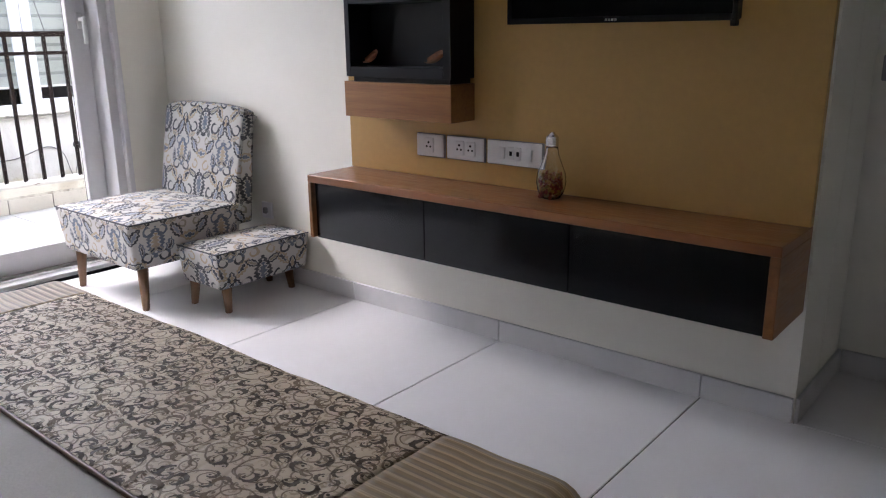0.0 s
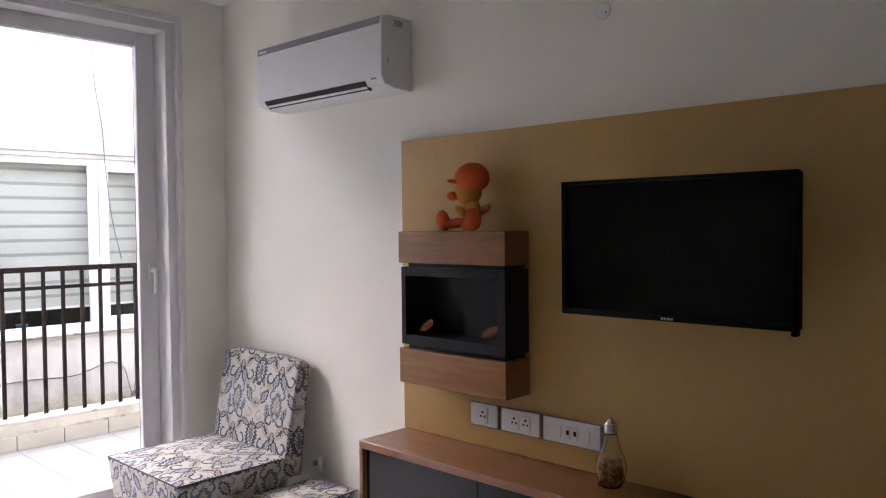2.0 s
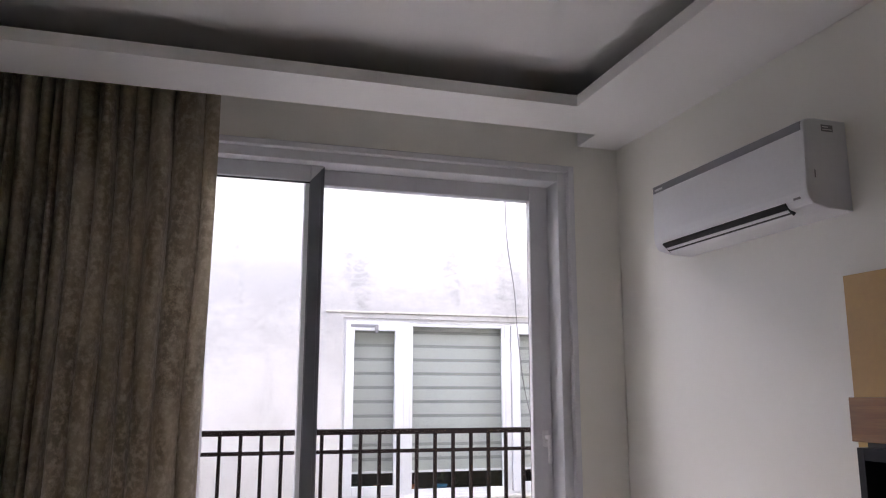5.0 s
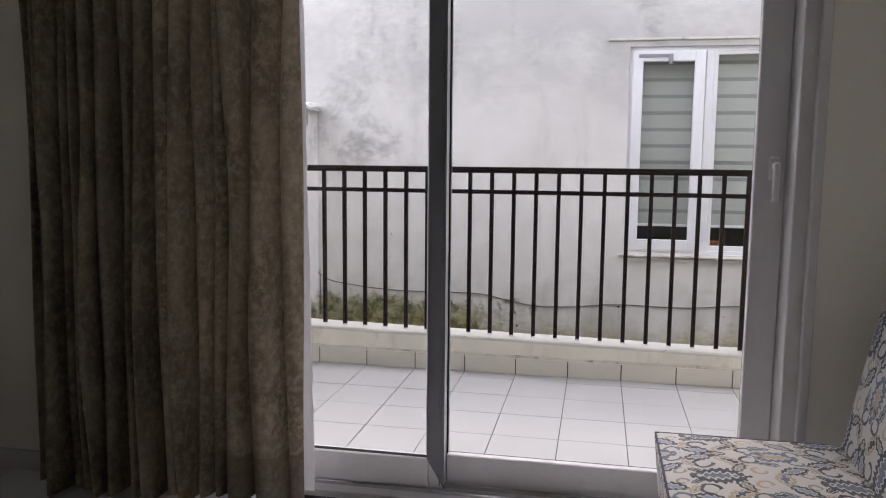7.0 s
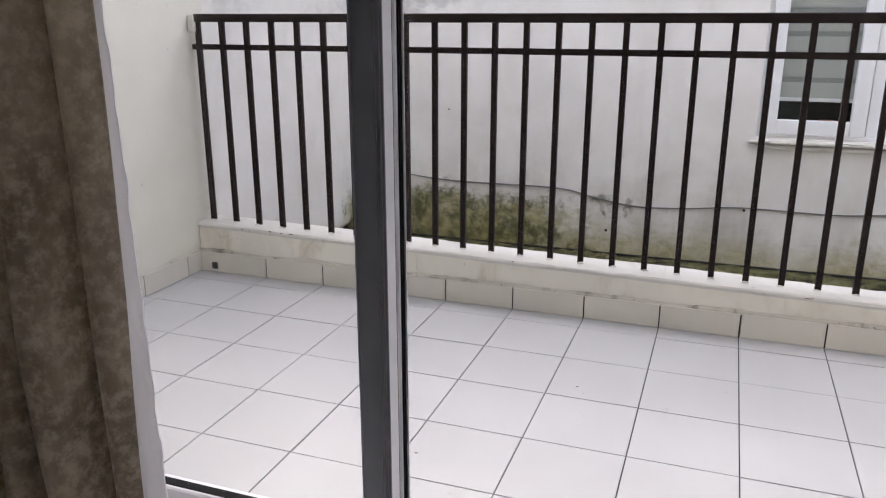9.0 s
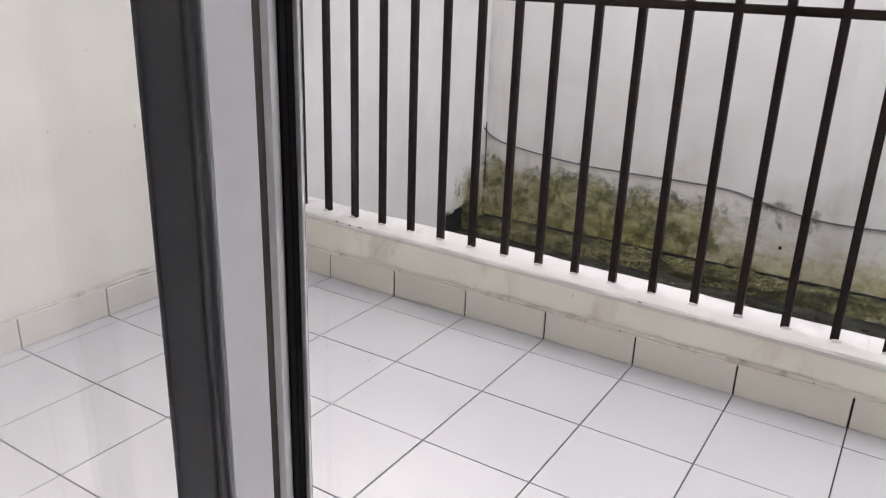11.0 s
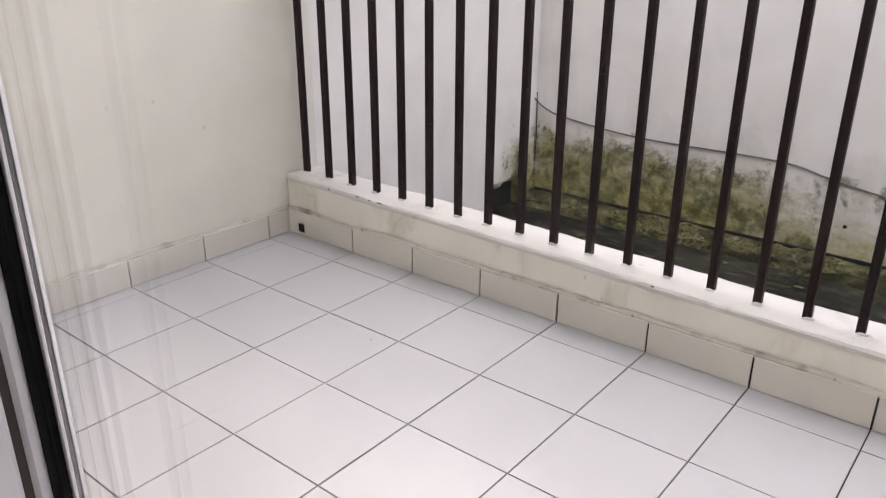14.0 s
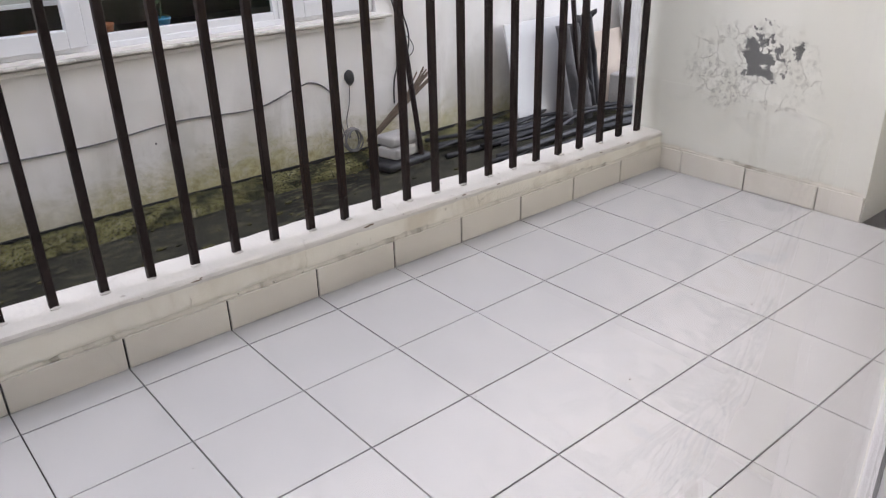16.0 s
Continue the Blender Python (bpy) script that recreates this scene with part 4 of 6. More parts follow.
def sash(x0, x1, y0, y1, name, label, ym, g, wl=0.078, wr=0.078, gw=0.009):
    """A glazed panel: two stiles, two rails, a rubber gasket and the pane."""
    z0, z1 = 0.073, 2.509
    p = part(name, join(bx(x0, x0 + wl, y0, y1, z0, z1, 0.004), bx(x1 - wr, x1, y0, y1, z0, z1, 0.004),
                        bx(x0 + wl, x1 - wr, y0, y1, z1 - 0.078, z1, 0.004), bx(x0 + wl, x1 - wr, y0, y1, z0, z0 + 0.115, 0.004)), M_UPVC, door, label)
    part("glazing_gasket", ring(x0 + wl - 0.004, x1 - wr + 0.004, z0 + 0.111, z1 - 0.074, ym - g, ym + g, gw, gw, 0.0), M_GASKET, p)
    pane = part("pane", bx(x0 + wl + 0.001, x1 - wr - 0.001, ym - 0.003, ym + 0.003, z0 + 0.116, z1 - 0.079), M_GLASS, p)
    pane.visible_shadow = False
    return p


left = sash(0.615, 1.785, -1.737, -1.688, "left_panel", "glass panel half behind the curtain", -1.715, 0.012, wr=0.057, gw=0.0055)
right = sash(1.707, 2.922, -1.681, -1.640, "right_panel", "glass panel with a lever handle", -1.6475, 0.0025, wr=0.098, gw=0.0045)
# meeting stiles: inner strip with ridges and groove, both coloured as shade, rubber seal, white outer lip
strip = bx(1.724, 1.789, -1.741, -1.7375, 0.09, 2.49, 0.001)
for v in strip.verts:
    if v.co.z < 0.2:
        v.co.z = 0.190 - (v.co.x - 1.724) / 0.065 * 0.112
    else:
        v.co.z = 2.430 + (v.co.x - 1.724) / 0.065 * 0.074
part("interlock_strip", join(strip, bx(1.727, 1.730, -1.744, -1.7375, 0.190, 2.43, 0.001), bx(1.771, 1.775, -1.745, -1.7375, 0.09, 2.49, 0.001), bx(1.780, 1.784, -1.745, -1.7375, 0.09, 2.49, 0.001)), M_STILESHADE, left, "ribbed interlock strip, its room-side shade in slate grey")
# Fills the gap with a dark tone in place of its shade.
part("stile_groove", bx(1.73, 1.7815, -1.688, -1.681, 0.09, 2.49), M_GROOVE, left, "dark filler painting the shade between the meeting stiles")
part("rubber_seal", join(bx(1.7845, 1.7880, -1.669, -1.655, 0.09, 2.49, 0.0005), bx(1.7845, 1.7890, -1.6630, -1.6605, 0.09, 2.49, 0.0005)), M_GASKET, right, "black rubber seal")
part("outer_lip", bx(1.7845, 1.7915, -1.6545, -1.6515, 0.09, 2.49, 0.0005), M_UPVC_W, right, "white outer lip")
handle = part("handle_plate", bx(2.868, 2.896, -1.696, -1.682, 1.235, 1.31, 0.004, 2), M_UPVC_W, right, "white lever handle")
part("lever", join(bx(2.874, 2.890, -1.735, -1.694, 1.27, 1.288, 0.004, 2), bx(2.872, 2.892, -1.748, -1.730, 1.16, 1.292, 0.006, 2)), M_UPVC_W, handle)

part("sill_gap_seal", bx(DOOR_L - 0.01, DOOR_R + 0.01, WALL_WIN - 0.028, WALL_WIN - 0.013, FLOOR + 0.0005, FLOOR + 0.014, 0.002), M_GASKET, door, "black rubber strip at the foot of the frame")

# ---- curtain with a white lining ----
CX0, CX1, CZ0, CZ1 = 0.235, 1.312, 0.055, 2.83
rng = random.Random(4)
folds, x = [], 0.0
while x < 0.80:
    w = rng.uniform(0.026, 0.075) * (0.8 if x < 0.45 else 1.2)
    folds.append((x, w, rng.uniform(0.55, 1.35)))
    x += w
folds += [(x, 0.10, 0.8), (x + 0.10, 1.0 - x - 0.10, 0.45)]


def fold_depth(s, v):
    """Depth of the drapery at s across (0 to 1), v up from the hem."""
    s = min(max(s + 0.03 * noise.noise(Vector((s * 5, v * 2.2, 1.7))), 0.0), 0.9999)
    for a, w, k in folds:
        if a <= s < a + w:
            t = (s - a) / w
            skew = t ** (0.75 + 0.35 * k)
            d = math.sin(math.pi * skew) ** 1.05 + 0.10 * math.sin(3 * math.pi * t) * noise.noise(Vector((a * 40, v * 3, 2.0)))
            return (0.165 if w < 0.11 else 0.085) * k * d * (0.7 + 0.3 * (1 - v)) * (0.8 + 0.5 * noise.noise(Vector((a * 30, v * 2.5, 7.0))))
    return 0.0


def fold_spread(s, v):
    """Sideways swell of each pleat, so that neighbours close over the valley between them."""
    s = min(max(s + 0.03 * noise.noise(Vector((s * 5, v * 2.2, 1.7))), 0.0), 0.9999)
    for a, w, k in folds:
        if a <= s < a + w and w < 0.11:
            return -0.13 * w * math.sin(2 * math.pi * (s - a) / w) * min(1.2, k)
    return 0.0


def drape(u, v):
    gather = 1 - 0.02 * (1 - v)
    x = CX0 + (CX1 - CX0) * (u * gather + fold_spread(u, v)) + 0.008 * noise.noise(Vector((u * 3, v * 3, 0))) + 0.012 * (1 - v)
    lean = 0.012 * noise.noise(Vector((u * 6, v * 4, 5)))
    return (x, -1.875 - fold_depth(u, v) + lean, CZ0 + (CZ1 - CZ0) * v + (0.014 * noise.noise(Vector((u * 9, 0, 0))) + 0.022 * max(0, 1 - abs(u - 0.78) / 0.16)) * (1 - v))


def lining(u, v):
    past = max(0, u - 0.93) / 0.07
    wave = math.sin(u * 52 + 1.5 * noise.noise(Vector((u * 6, v * 1.6, 4))) * 2 + 0.8 * math.sin(v * 2.0))
    x = CX0 + 0.01 + (CX1 - 0.017 - CX0 - 0.01) * u + (0.004 * noise.noise(Vector((0, v * 9, 3))) + 0.0025 * noise.noise(Vector((0, v * 40, 8)))) * past + 0.036 * (1 - v) * u
    y = -1.8465 + 0.009 * wave * (1 - past) - 0.012 * past * (1 + 0.5 * noise.noise(Vector((u * 30, v * 60, 5)))) + 0.003 * noise.noise(Vector((u * 90 + v * 40, v * 55, 2)))
    return (x, y, CZ0 + 0.02 + (CZ1 - CZ0 - 0.02) * v)


cur = thing("curtain", (0.76, -1.89, CZ0), "mottled brown velvet curtain with white lining and damp hem", "curtain")
part("drape", sheet(drape, 420, 50, 0.0), M_CURTAIN, cur, smooth=True)
part("lining", sheet(lambda u, v: lining(u * 0.944, v), 160, 40, 0.002), M_LINING, cur, "white lining cloth behind the pleats", smooth=True)
part("lining_hem", sheet(lambda u, v: lining(0.945 + 0.055 * u, v), 12, 150, 0.002), M_LINING, cur, "white lining hem showing past the edge", smooth=True)
part("curtain_track", bx(-0.15, 3.02, -1.905, -1.88, 2.83, 2.858, 0.003), M_UPVC_W, cur, "white ceiling track")

# ---- floating media unit ----
unit = thing("media_unit", (3.1, -4.16, 0.39), "wall-hung teak media unit with black gloss drop fronts", "media unit")
UX, UY0, UY1, UZ0, UZ1 = 2.965, -5.07, -3.235, 0.392, 0.65
part("top_board", bx(UX, WALL_TV - 0.002, UY0, UY1, UZ1 - 0.03, UZ1, 0.002), M_WOODTOP, unit)
part("side_board", bx(UX, WALL_TV - 0.002, UY0, UY0 + 0.028, UZ0, UZ1 - 0.0305, 0.002), M_WOODD, unit)
part("side_board", bx(UX, WALL_TV - 0.002, UY1 - 0.018, UY1, UZ0, UZ1 - 0.0305, 0.002), M_WOODD, unit)
part("carcass", bx(UX + 0.045, WALL_TV - 0.002, UY0 + 0.029, UY1 - 0.019, UZ0 + 0.004, UZ1 - 0.031), M_CHAR, unit)
for a, b in ((-5.039, -4.434), (-4.431, -3.836), (-3.832, -3.256)):
    part("drop_front", bx(UX + 0.02, UX + 0.04, a, b, UZ0 - 0.002, UZ1 - 0.033, 0.0015), M_BLACK, unit)

structure("wall_panel", bx(3.221, 3.248, -5.07, -3.23, 0.651, 1.848, 0.0015), M_PANEL, "ochre laminate wall panel behind the television", "panel")

# ---- television ----
tv = thing("television", (3.06, -4.525, 1.214), "black flat television fixed to the ochre panel", "television")
part("housing", join(bx(3.03, 3.06, -4.882, -4.168, 1.216, 1.626, 0.004), bx(3.06, 3.10, -4.80, -4.25, 1.25, 1.56, 0.015, 2)), M_BEZEL, tv)
part("bezel", join(bx(3.018, 3.031, -4.884, -4.870, 1.214, 1.628, 0.002), bx(3.018, 3.031, -4.180, -4.166, 1.214, 1.628, 0.002), bx(3.018, 3.031, -4.870, -4.180, 1.616, 1.628, 0.002), bx(3.018, 3.031, -4.870, -4.180, 1.214, 1.232, 0.002)), M_BEZEL, tv)
part("screen", bx(3.024, 3.030, -4.870, -4.180, 1.232, 1.616), M_SCREEN, tv, "unlit black screen")
part("badge", join(*[bx(3.0165, 3.0178, -4.545 + k * 0.010, -4.538 + k * 0.010, 1.219, 1.2255) for k in range(4)]), M_CHROME, tv, "small silver maker's mark")
part("wall_bracket", bx(3.10, 3.22, -4.62, -4.42, 1.33, 1.50, 0.004), M_CHAR, tv)
part("foot_clip", bx(3.03, 3.055, -4.878, -4.862, 1.20, 1.216, 0.002), M_BEZEL, tv)

# ---- box shelf: two teak boxes and a black showcase between them ----
SY0, SY1 = -3.888, -3.354
shelf = thing("display_shelf", (3.15, -3.62, 0.88), "wall shelf of two teak boxes round a black open showcase", "shelf")
part("upper_box", bx(3.08, 3.219, SY0, SY1, 1.352, 1.474, 0.0015), M_WOOD, shelf)
part("lower_box", bx(3.08, 3.219, SY0, SY1, 0.882, 1.016, 0.0015), M_WOOD, shelf)
part("spacer", bx(3.10, 3.219, SY0 + 0.02, SY1 - 0.035, 1.016, 1.034), M_CHAR, shelf)
part("spacer", bx(3.10, 3.219, SY0 + 0.02, SY1 - 0.035, 1.336, 1.352), M_CHAR, shelf)
case = part("back_panel", bx(3.205, 3.219, SY0 + 0.036, SY1 - 0.036, 1.072, 1.302), M_CHAR, shelf, "black laminate showcase back")
for name, box in (("side_panel", (SY0 + 0.002, SY0 + 0.036, 1.034, 1.336)), ("side_panel", (SY1 - 0.036, SY1 - 0.012, 1.034, 1.336)), ("top_panel", (SY0 + 0.036, SY1 - 0.036, 1.302, 1.336)), ("bottom_panel", (SY0 + 0.036, SY1 - 0.036, 1.034, 1.072))):
    part(name, bx(3.082, 3.219, *box, 0.001), M_CHAR, shelf, "black laminate panel")


def shell(cy, tilt):
    """A small boat-shaped carved bowl."""
    bm = bmesh.new()
    for i in range(9):
        for k in range(7):
            a = math.pi * k / 6
            w = math.sin(math.pi * (0.06 + 0.88 * i / 8)) ** 0.6
            bm.verts.new((0.018 * w * math.cos(a), -0.042 + 0.084 * i / 8, 0.018 - 0.018 * w * math.sin(a)))
    bm.verts.ensure_lookup_table()
    for i in range(8):
        for k in range(6):
            bm.faces.new([bm.verts[i * 7 + k], bm.verts[(i + 1) * 7 + k], bm.verts[(i + 1) * 7 + k + 1], bm.verts[i * 7 + k + 1]])
    bmesh.ops.solidify(bm, geom=bm.faces[:], thickness=0.004)
    bmesh.ops.transform(bm, matrix=pose(3.125, cy, 1.096, tilt, -40, 0) @ Matrix.Scale(1.3, 4), verts=bm.verts)
    return bm


solid("carved_bowl", shell(-3.475, -26), M_CARVED, "small carved reddish wooden boat bowl in the showcase", "ornament", group="ornaments in the showcase", smooth=True)
solid("carved_bowl", shell(-3.795, -22), M_CARVED, "small carved reddish wooden boat bowl in the showcase", "ornament", group="ornaments in the showcase", smooth=True)


# ---- plush toy on the shelf: one plain shape ----
def plush():
    out = bmesh.new()

    def lump(c, r, mat, rot=(0, 0, 0)):
        b = blob((0, 0, 0), r, 3, 0.05, 7)
        bmesh.ops.transform(b, matrix=pose(*c, *rot), verts=b.verts)
        for f in b.faces:
            f.material_index = mat
        add(out, b)
    z = 1.474

    def lump(c, r, mat, rot=(0, 0, 0), base=lump):
        base((c[0], c[1] + 0.022, c[2]), r, mat, rot)
    lump((3.135, -3.715, z + 0.062), (0.034, 0.036, 0.062), 1)
    lump((3.130, -3.700, z + 0.145), (0.050, 0.052, 0.050), 1)
    lump((3.132, -3.718, z + 0.196), (0.062, 0.068, 0.056), 0)
    lump((3.110, -3.664, z + 0.182), (0.050, 0.036, 0.010), 0, (8, 0, 15))
    lump((3.088, -3.660, z + 0.130), (0.022, 0.022, 0.017), 0)
    lump((3.108, -3.655, z + 0.030), (0.020, 0.060, 0.018), 0, (-6, 0, 10))
    lump((3.100, -3.600, z + 0.040), (0.028, 0.024, 0.040), 0, (-12, 0, 0))
    lump((3.100, -3.745, z + 0.042), (0.034, 0.034, 0.042), 0, (20, 0, 0))
    lump((3.112, -3.725, z + 0.024), (0.026, 0.045, 0.022), 0)
    lump((3.100, -3.690, z + 0.075), (0.014, 0.030, 0.014), 1, (35, 0, 0))
    lump((3.150, -3.765, z + 0.080), (0.014, 0.030, 0.014), 1, (-35, 0, 0))
    return out


solid("plush_toy", plush(), [M_PLUSHO, M_PLUSHY], "small orange plush toy with a soft cap, sitting on the shelf", "toy", at=(3.13, -3.69, 1.472), smooth=True)


# ---- switch plates ----
def plate(y0, y1, kind, group="switch plates above the media unit"):
    z0, z1, xf = 0.733, 0.818, 3.209
    t = thing("switch_plate", (3.221, (y0 + y1) / 2, z0), {"one": "white single socket plate, its edge shadow as a grey rim", "two": "white double socket plate, its edge shadow as a grey rim", "four": "white plate with two switches and two small sockets"}[kind], "wall socket", group)
    # Grey rim gives the plate's edge shadow, wider away from the window.
    part("rim_shade", bx(3.2105, 3.2205, y0, y1, z0 - 0.003, z1 + 0.003, 0.0045, 2), M_ACGREY, t)
    part("cover", bx(xf - 0.002, 3.2145, y0 + 0.006, y1 - 0.003, z0, z1, 0.004, 2), M_SWITCH, t)
    zc = (z0 + z1) / 2

    def socket(yc, s=0.021):
        o = part("socket", bx(xf - 0.006, xf + 0.001, yc - s, yc + s, zc - s * 1.3, zc + s * 1.3, 0.004, 2), M_SWITCH, t)
        for dy, dz, r in ((0, 0.012, 0.0046), (-0.009, -0.004, 0.004), (0.009, -0.004, 0.004)):
            hole = lathe([(r, 0), (r, 0.0012)], 10)
            bmesh.ops.transform(hole, matrix=pose(xf - 0.006, yc + dy, zc + dz, 0, -90, 0), verts=hole.verts)
            part("pin_hole", hole, M_HOLE, o)

    def rocker(yc):
        b = bx(-0.004, 0.003, -0.0125, 0.0125, -0.021, 0.021, 0.002, 2)
        bmesh.ops.transform(b, matrix=pose(xf - 0.005, yc, zc, 0, 7, 0), verts=b.verts)
        part("rocker", b, M_SWITCH, t)
    ym = (y0 + y1) / 2
    if kind == "one":
        socket(ym + 0.004, 0.023)
    elif kind == "two":
        socket(ym + 0.024), socket(ym - 0.028)
    else:
        rocker(ym + 0.050), rocker(ym - 0.065)
        for yc in (ym + 0.012, ym - 0.018):
            o = part("jack", bx(xf - 0.005, xf + 0.001, yc - 0.0125, yc + 0.0125, zc - 0.023, zc + 0.023, 0.003, 2), M_SWITCH, t)
            part("jack_hole", bx(xf - 0.0062, xf - 0.0048, yc - 0.0055, yc + 0.0055, zc - 0.008, zc + 0.008, 0.0005), M_HOLE, o)
    return t


plate(-3.752, -3.610, "one")
plate(-3.942, -3.760, "two")
plate(-4.192, -3.950, "four")

# ---- glass jar shaped like a bulb, with dried petals ----
jar = thing("bulb_jar", (3.137, -4.27, 0.65), "clear glass jar shaped like a light bulb with dried petals", "jar")
outer = [(0.022, 0.0), (0.033, 0.004), (0.046, 0.03), (0.051, 0.058), (0.047, 0.088), (0.035, 0.118), (0.025, 0.145), (0.021, 0.168), (0.021, 0.178)]
inner = [(r - 0.0025, h + (0.003 if i == 0 else 0)) for i, (r, h) in enumerate(outer)]
jb = lathe(outer + inner[::-1], 28, (3.137, -4.27, 0.651))
part("glass_body", jb, M_JAR, jar, smooth=True)
part("screw_cap", lathe([(0.022, 0.176), (0.0225, 0.18), (0.020, 0.184), (0.0225, 0.188), (0.020, 0.192), (0.0225, 0.196), (0.020, 0.200), (0.0225, 0.204), (0.018, 0.21), (0.009, 0.218), (0.008, 0.222)], 22, (3.137, -4.27, 0.651)), M_CHROME, jar, "ribbed steel screw cap", smooth=True)
rp = random.Random(8)
for mats, n, nm in ((M_POT, 120, "petals"), (M_POT2, 80, "leaf_shreds")):
    lot = bmesh.new()
    for k in range(n):
        a, r, h = rp.uniform(0, 6.28), 0.037 * rp.random() ** 0.5, rp.uniform(0.004, 0.078)
        b = blob((0, 0, 0), (0.013, 0.008, 0.003), 1, 0.4, 5)
        bmesh.ops.transform(b, matrix=pose(3.137 + r * math.cos(a), -4.27 + r * math.sin(a), 0.657 + h, rp.uniform(0, 360), rp.uniform(0, 360), 0), verts=b.verts)
        add(lot, b)
    part(nm, lot, mats, jar)

# ---- air conditioner ----
ac = thing("air_conditioner", (3.16, -2.83, 2.06), "white wall-mounted split air conditioner with a grey top band", "air conditioner")
AY0, AY1 = -3.271, -2.397
prof = [(3.248, 2.050), (3.248, 2.345), (3.12, 2.347), (3.090, 2.341), (3.082, 2.330), (3.076, 2.130)] + [(3.112 - 0.036 * math.cos(radians(a)), 2.122 - 0.060 * math.sin(radians(a))) for a in (12, 26, 40, 54, 68)] + [(3.150, 2.054)]


def extrude(profile, y0, y1, b=0.0):
    bm = bmesh.new()
    a = [bm.verts.new((x, y0, z)) for x, z in profile]
    c = [bm.verts.new((x, y1, z)) for x, z in profile]
    n = len(profile)
    for k in range(n):
        bm.faces.new((a[k], a[(k + 1) % n], c[(k + 1) % n], c[k]))
    bm.faces.new(a[::-1])
    bm.faces.new(c)
    bmesh.ops.recalc_face_normals(bm, faces=bm.faces)
    if b:
        bmesh.ops.bevel(bm, geom=[e for e in bm.edges if abs(e.verts[0].co.y - e.verts[1].co.y) < 1e-5], offset=b, segments=2, affect="EDGES", profile=0.5)
    return bm


part("casing", extrude(prof, AY0, AY1, 0.004), M_AC, ac)
part("top_band", bx(3.0795, 3.0905, AY0 + 0.012, AY1 - 0.006, 2.306, 2.335, 0.001), M_ACGREY, ac, "grey band along the top edge")
part("badge", bx(3.0785, 3.0796, AY1 - 0.075, AY1 - 0.02, 2.314, 2.322), M_AC, ac, "small pale maker's mark")
slot = bx(-0.024, 0.024, -0.356, 0.356, -0.006, 0.006, 0.001)
bmesh.ops.transform(slot, matrix=pose(3.0985, -2.812, 2.0705, 0, 42, 0), verts=slot.verts)
part("air_slot", slot, M_HOLE, ac, "dark air outlet")
for off, w in ((0.004, 0.008), (0.019, 0.004)):
    flap = bx(-w, w, -0.35, 0.35, -0.0015, 0.0015, 0.0005)
    bmesh.ops.transform(flap, matrix=pose(3.1000 + off * 0.75 - 0.004, -2.812, 2.0705 - off * 0.67 - 0.005, 0, 30, 0), verts=flap.verts)
    part("flap", flap, M_AC, ac)
part("flap_pin", bx(3.082, 3.090, -2.80, -2.79, 2.078, 2.090, 0.001), M_AC, ac)
part("rating_label", bx(3.150, 3.195, AY0 - 0.0012, AY0 - 0.0002, 2.305, 2.327), M_ACGREY, ac, "small dark label on the side")
part("label_print", join(bx(3.154, 3.176, AY0 - 0.0018, AY0 - 0.0013, 2.318, 2.322), bx(3.154, 3.190, AY0 - 0.0018, AY0 - 0.0013, 2.310, 2.313)), M_AC, ac)
part("side_notch", bx(3.110, 3.114, AY0 - 0.001, AY0 + 0.001, 2.15, 2.175), M_ACGREY, ac)
part("display_mark", bx(3.0800, 3.0835, -3.235, -3.205, 2.088, 2.098), M_ACGREY, ac)
part("backplate", bx(3.2475, 3.2495, AY0 + 0.01, AY1 - 0.01, 2.075, 2.335), M_CHAR, ac)


# ---- ceiling lamps and hook cover ----
def downlight(x, y, z, r, label):
    t = thing("ceiling_light", (x, y, z), label, "ceiling light")
    part("trim_ring", lathe([(r * 0.68, -0.003), (r * 0.72, -0.007), (r * 0.95, -0.006), (r, -0.0005)], 28, (x, y, z)), M_UPVC_W, t, smooth=True)
    part("reflector", lathe([(r * 0.66, -0.0045), (r * 0.5, -0.009), (r * 0.3, -0.0095)], 24, (x, y, z)), M_ACGREY, t, "grey recessed centre")
    return t


downlight(2.419, -2.892, CEIL, 0.042, "small white round recessed ceiling light, unlit")
downlight(2.0, -5.6, CEIL, 0.042, "small white round recessed ceiling light, unlit")
downlight(3.079, -3.463, SOFF, 0.016, "tiny round spotlight in the ceiling border, unlit")
hook = thing("blanking_plate", (3.249, -4.195, 2.18), "small round white blanking plate high on the wall", "blanking plate")
disc = lathe([(0.030, 0), (0.030, 0.004), (0.026, 0.006), (0.002, 0.006)], 24)
bmesh.ops.transform(disc, matrix=pose(3.249, -4.18, 2.205, 0, -90, 0), verts=disc.verts)
part("cap", disc, M_CEIL, hook)
pin = lathe([(0.0025, 0), (0.0025, 0.003)], 10)
bmesh.ops.transform(pin, matrix=pose(3.244, -4.195, 2.197, 0, -90, 0), verts=pin.verts)
part("screw", pin, M_HOLE, hook)
sk = thing("low_socket", (3.25, -2.60, 0.33), "small white socket with a grey plug low behind the chair", "wall socket")
part("cover", bx(3.240, 3.2495, -2.64, -2.56, 0.33, 0.41, 0.003), M_SWITCH, sk)
part("plug", bx(3.222, 3.2395, -2.612, -2.588, 0.355, 0.385, 0.005), M_ACGREY, sk, "grey plug")
sp = thing("side_switch", (3.744, -5.14, 1.03), "grey switch plate on the passage wall", "wall socket")
part("cover", bx(3.732, 3.7455, -5.18, -5.10, 1.03, 1.11, 0.004), M_ACGREY, sp)


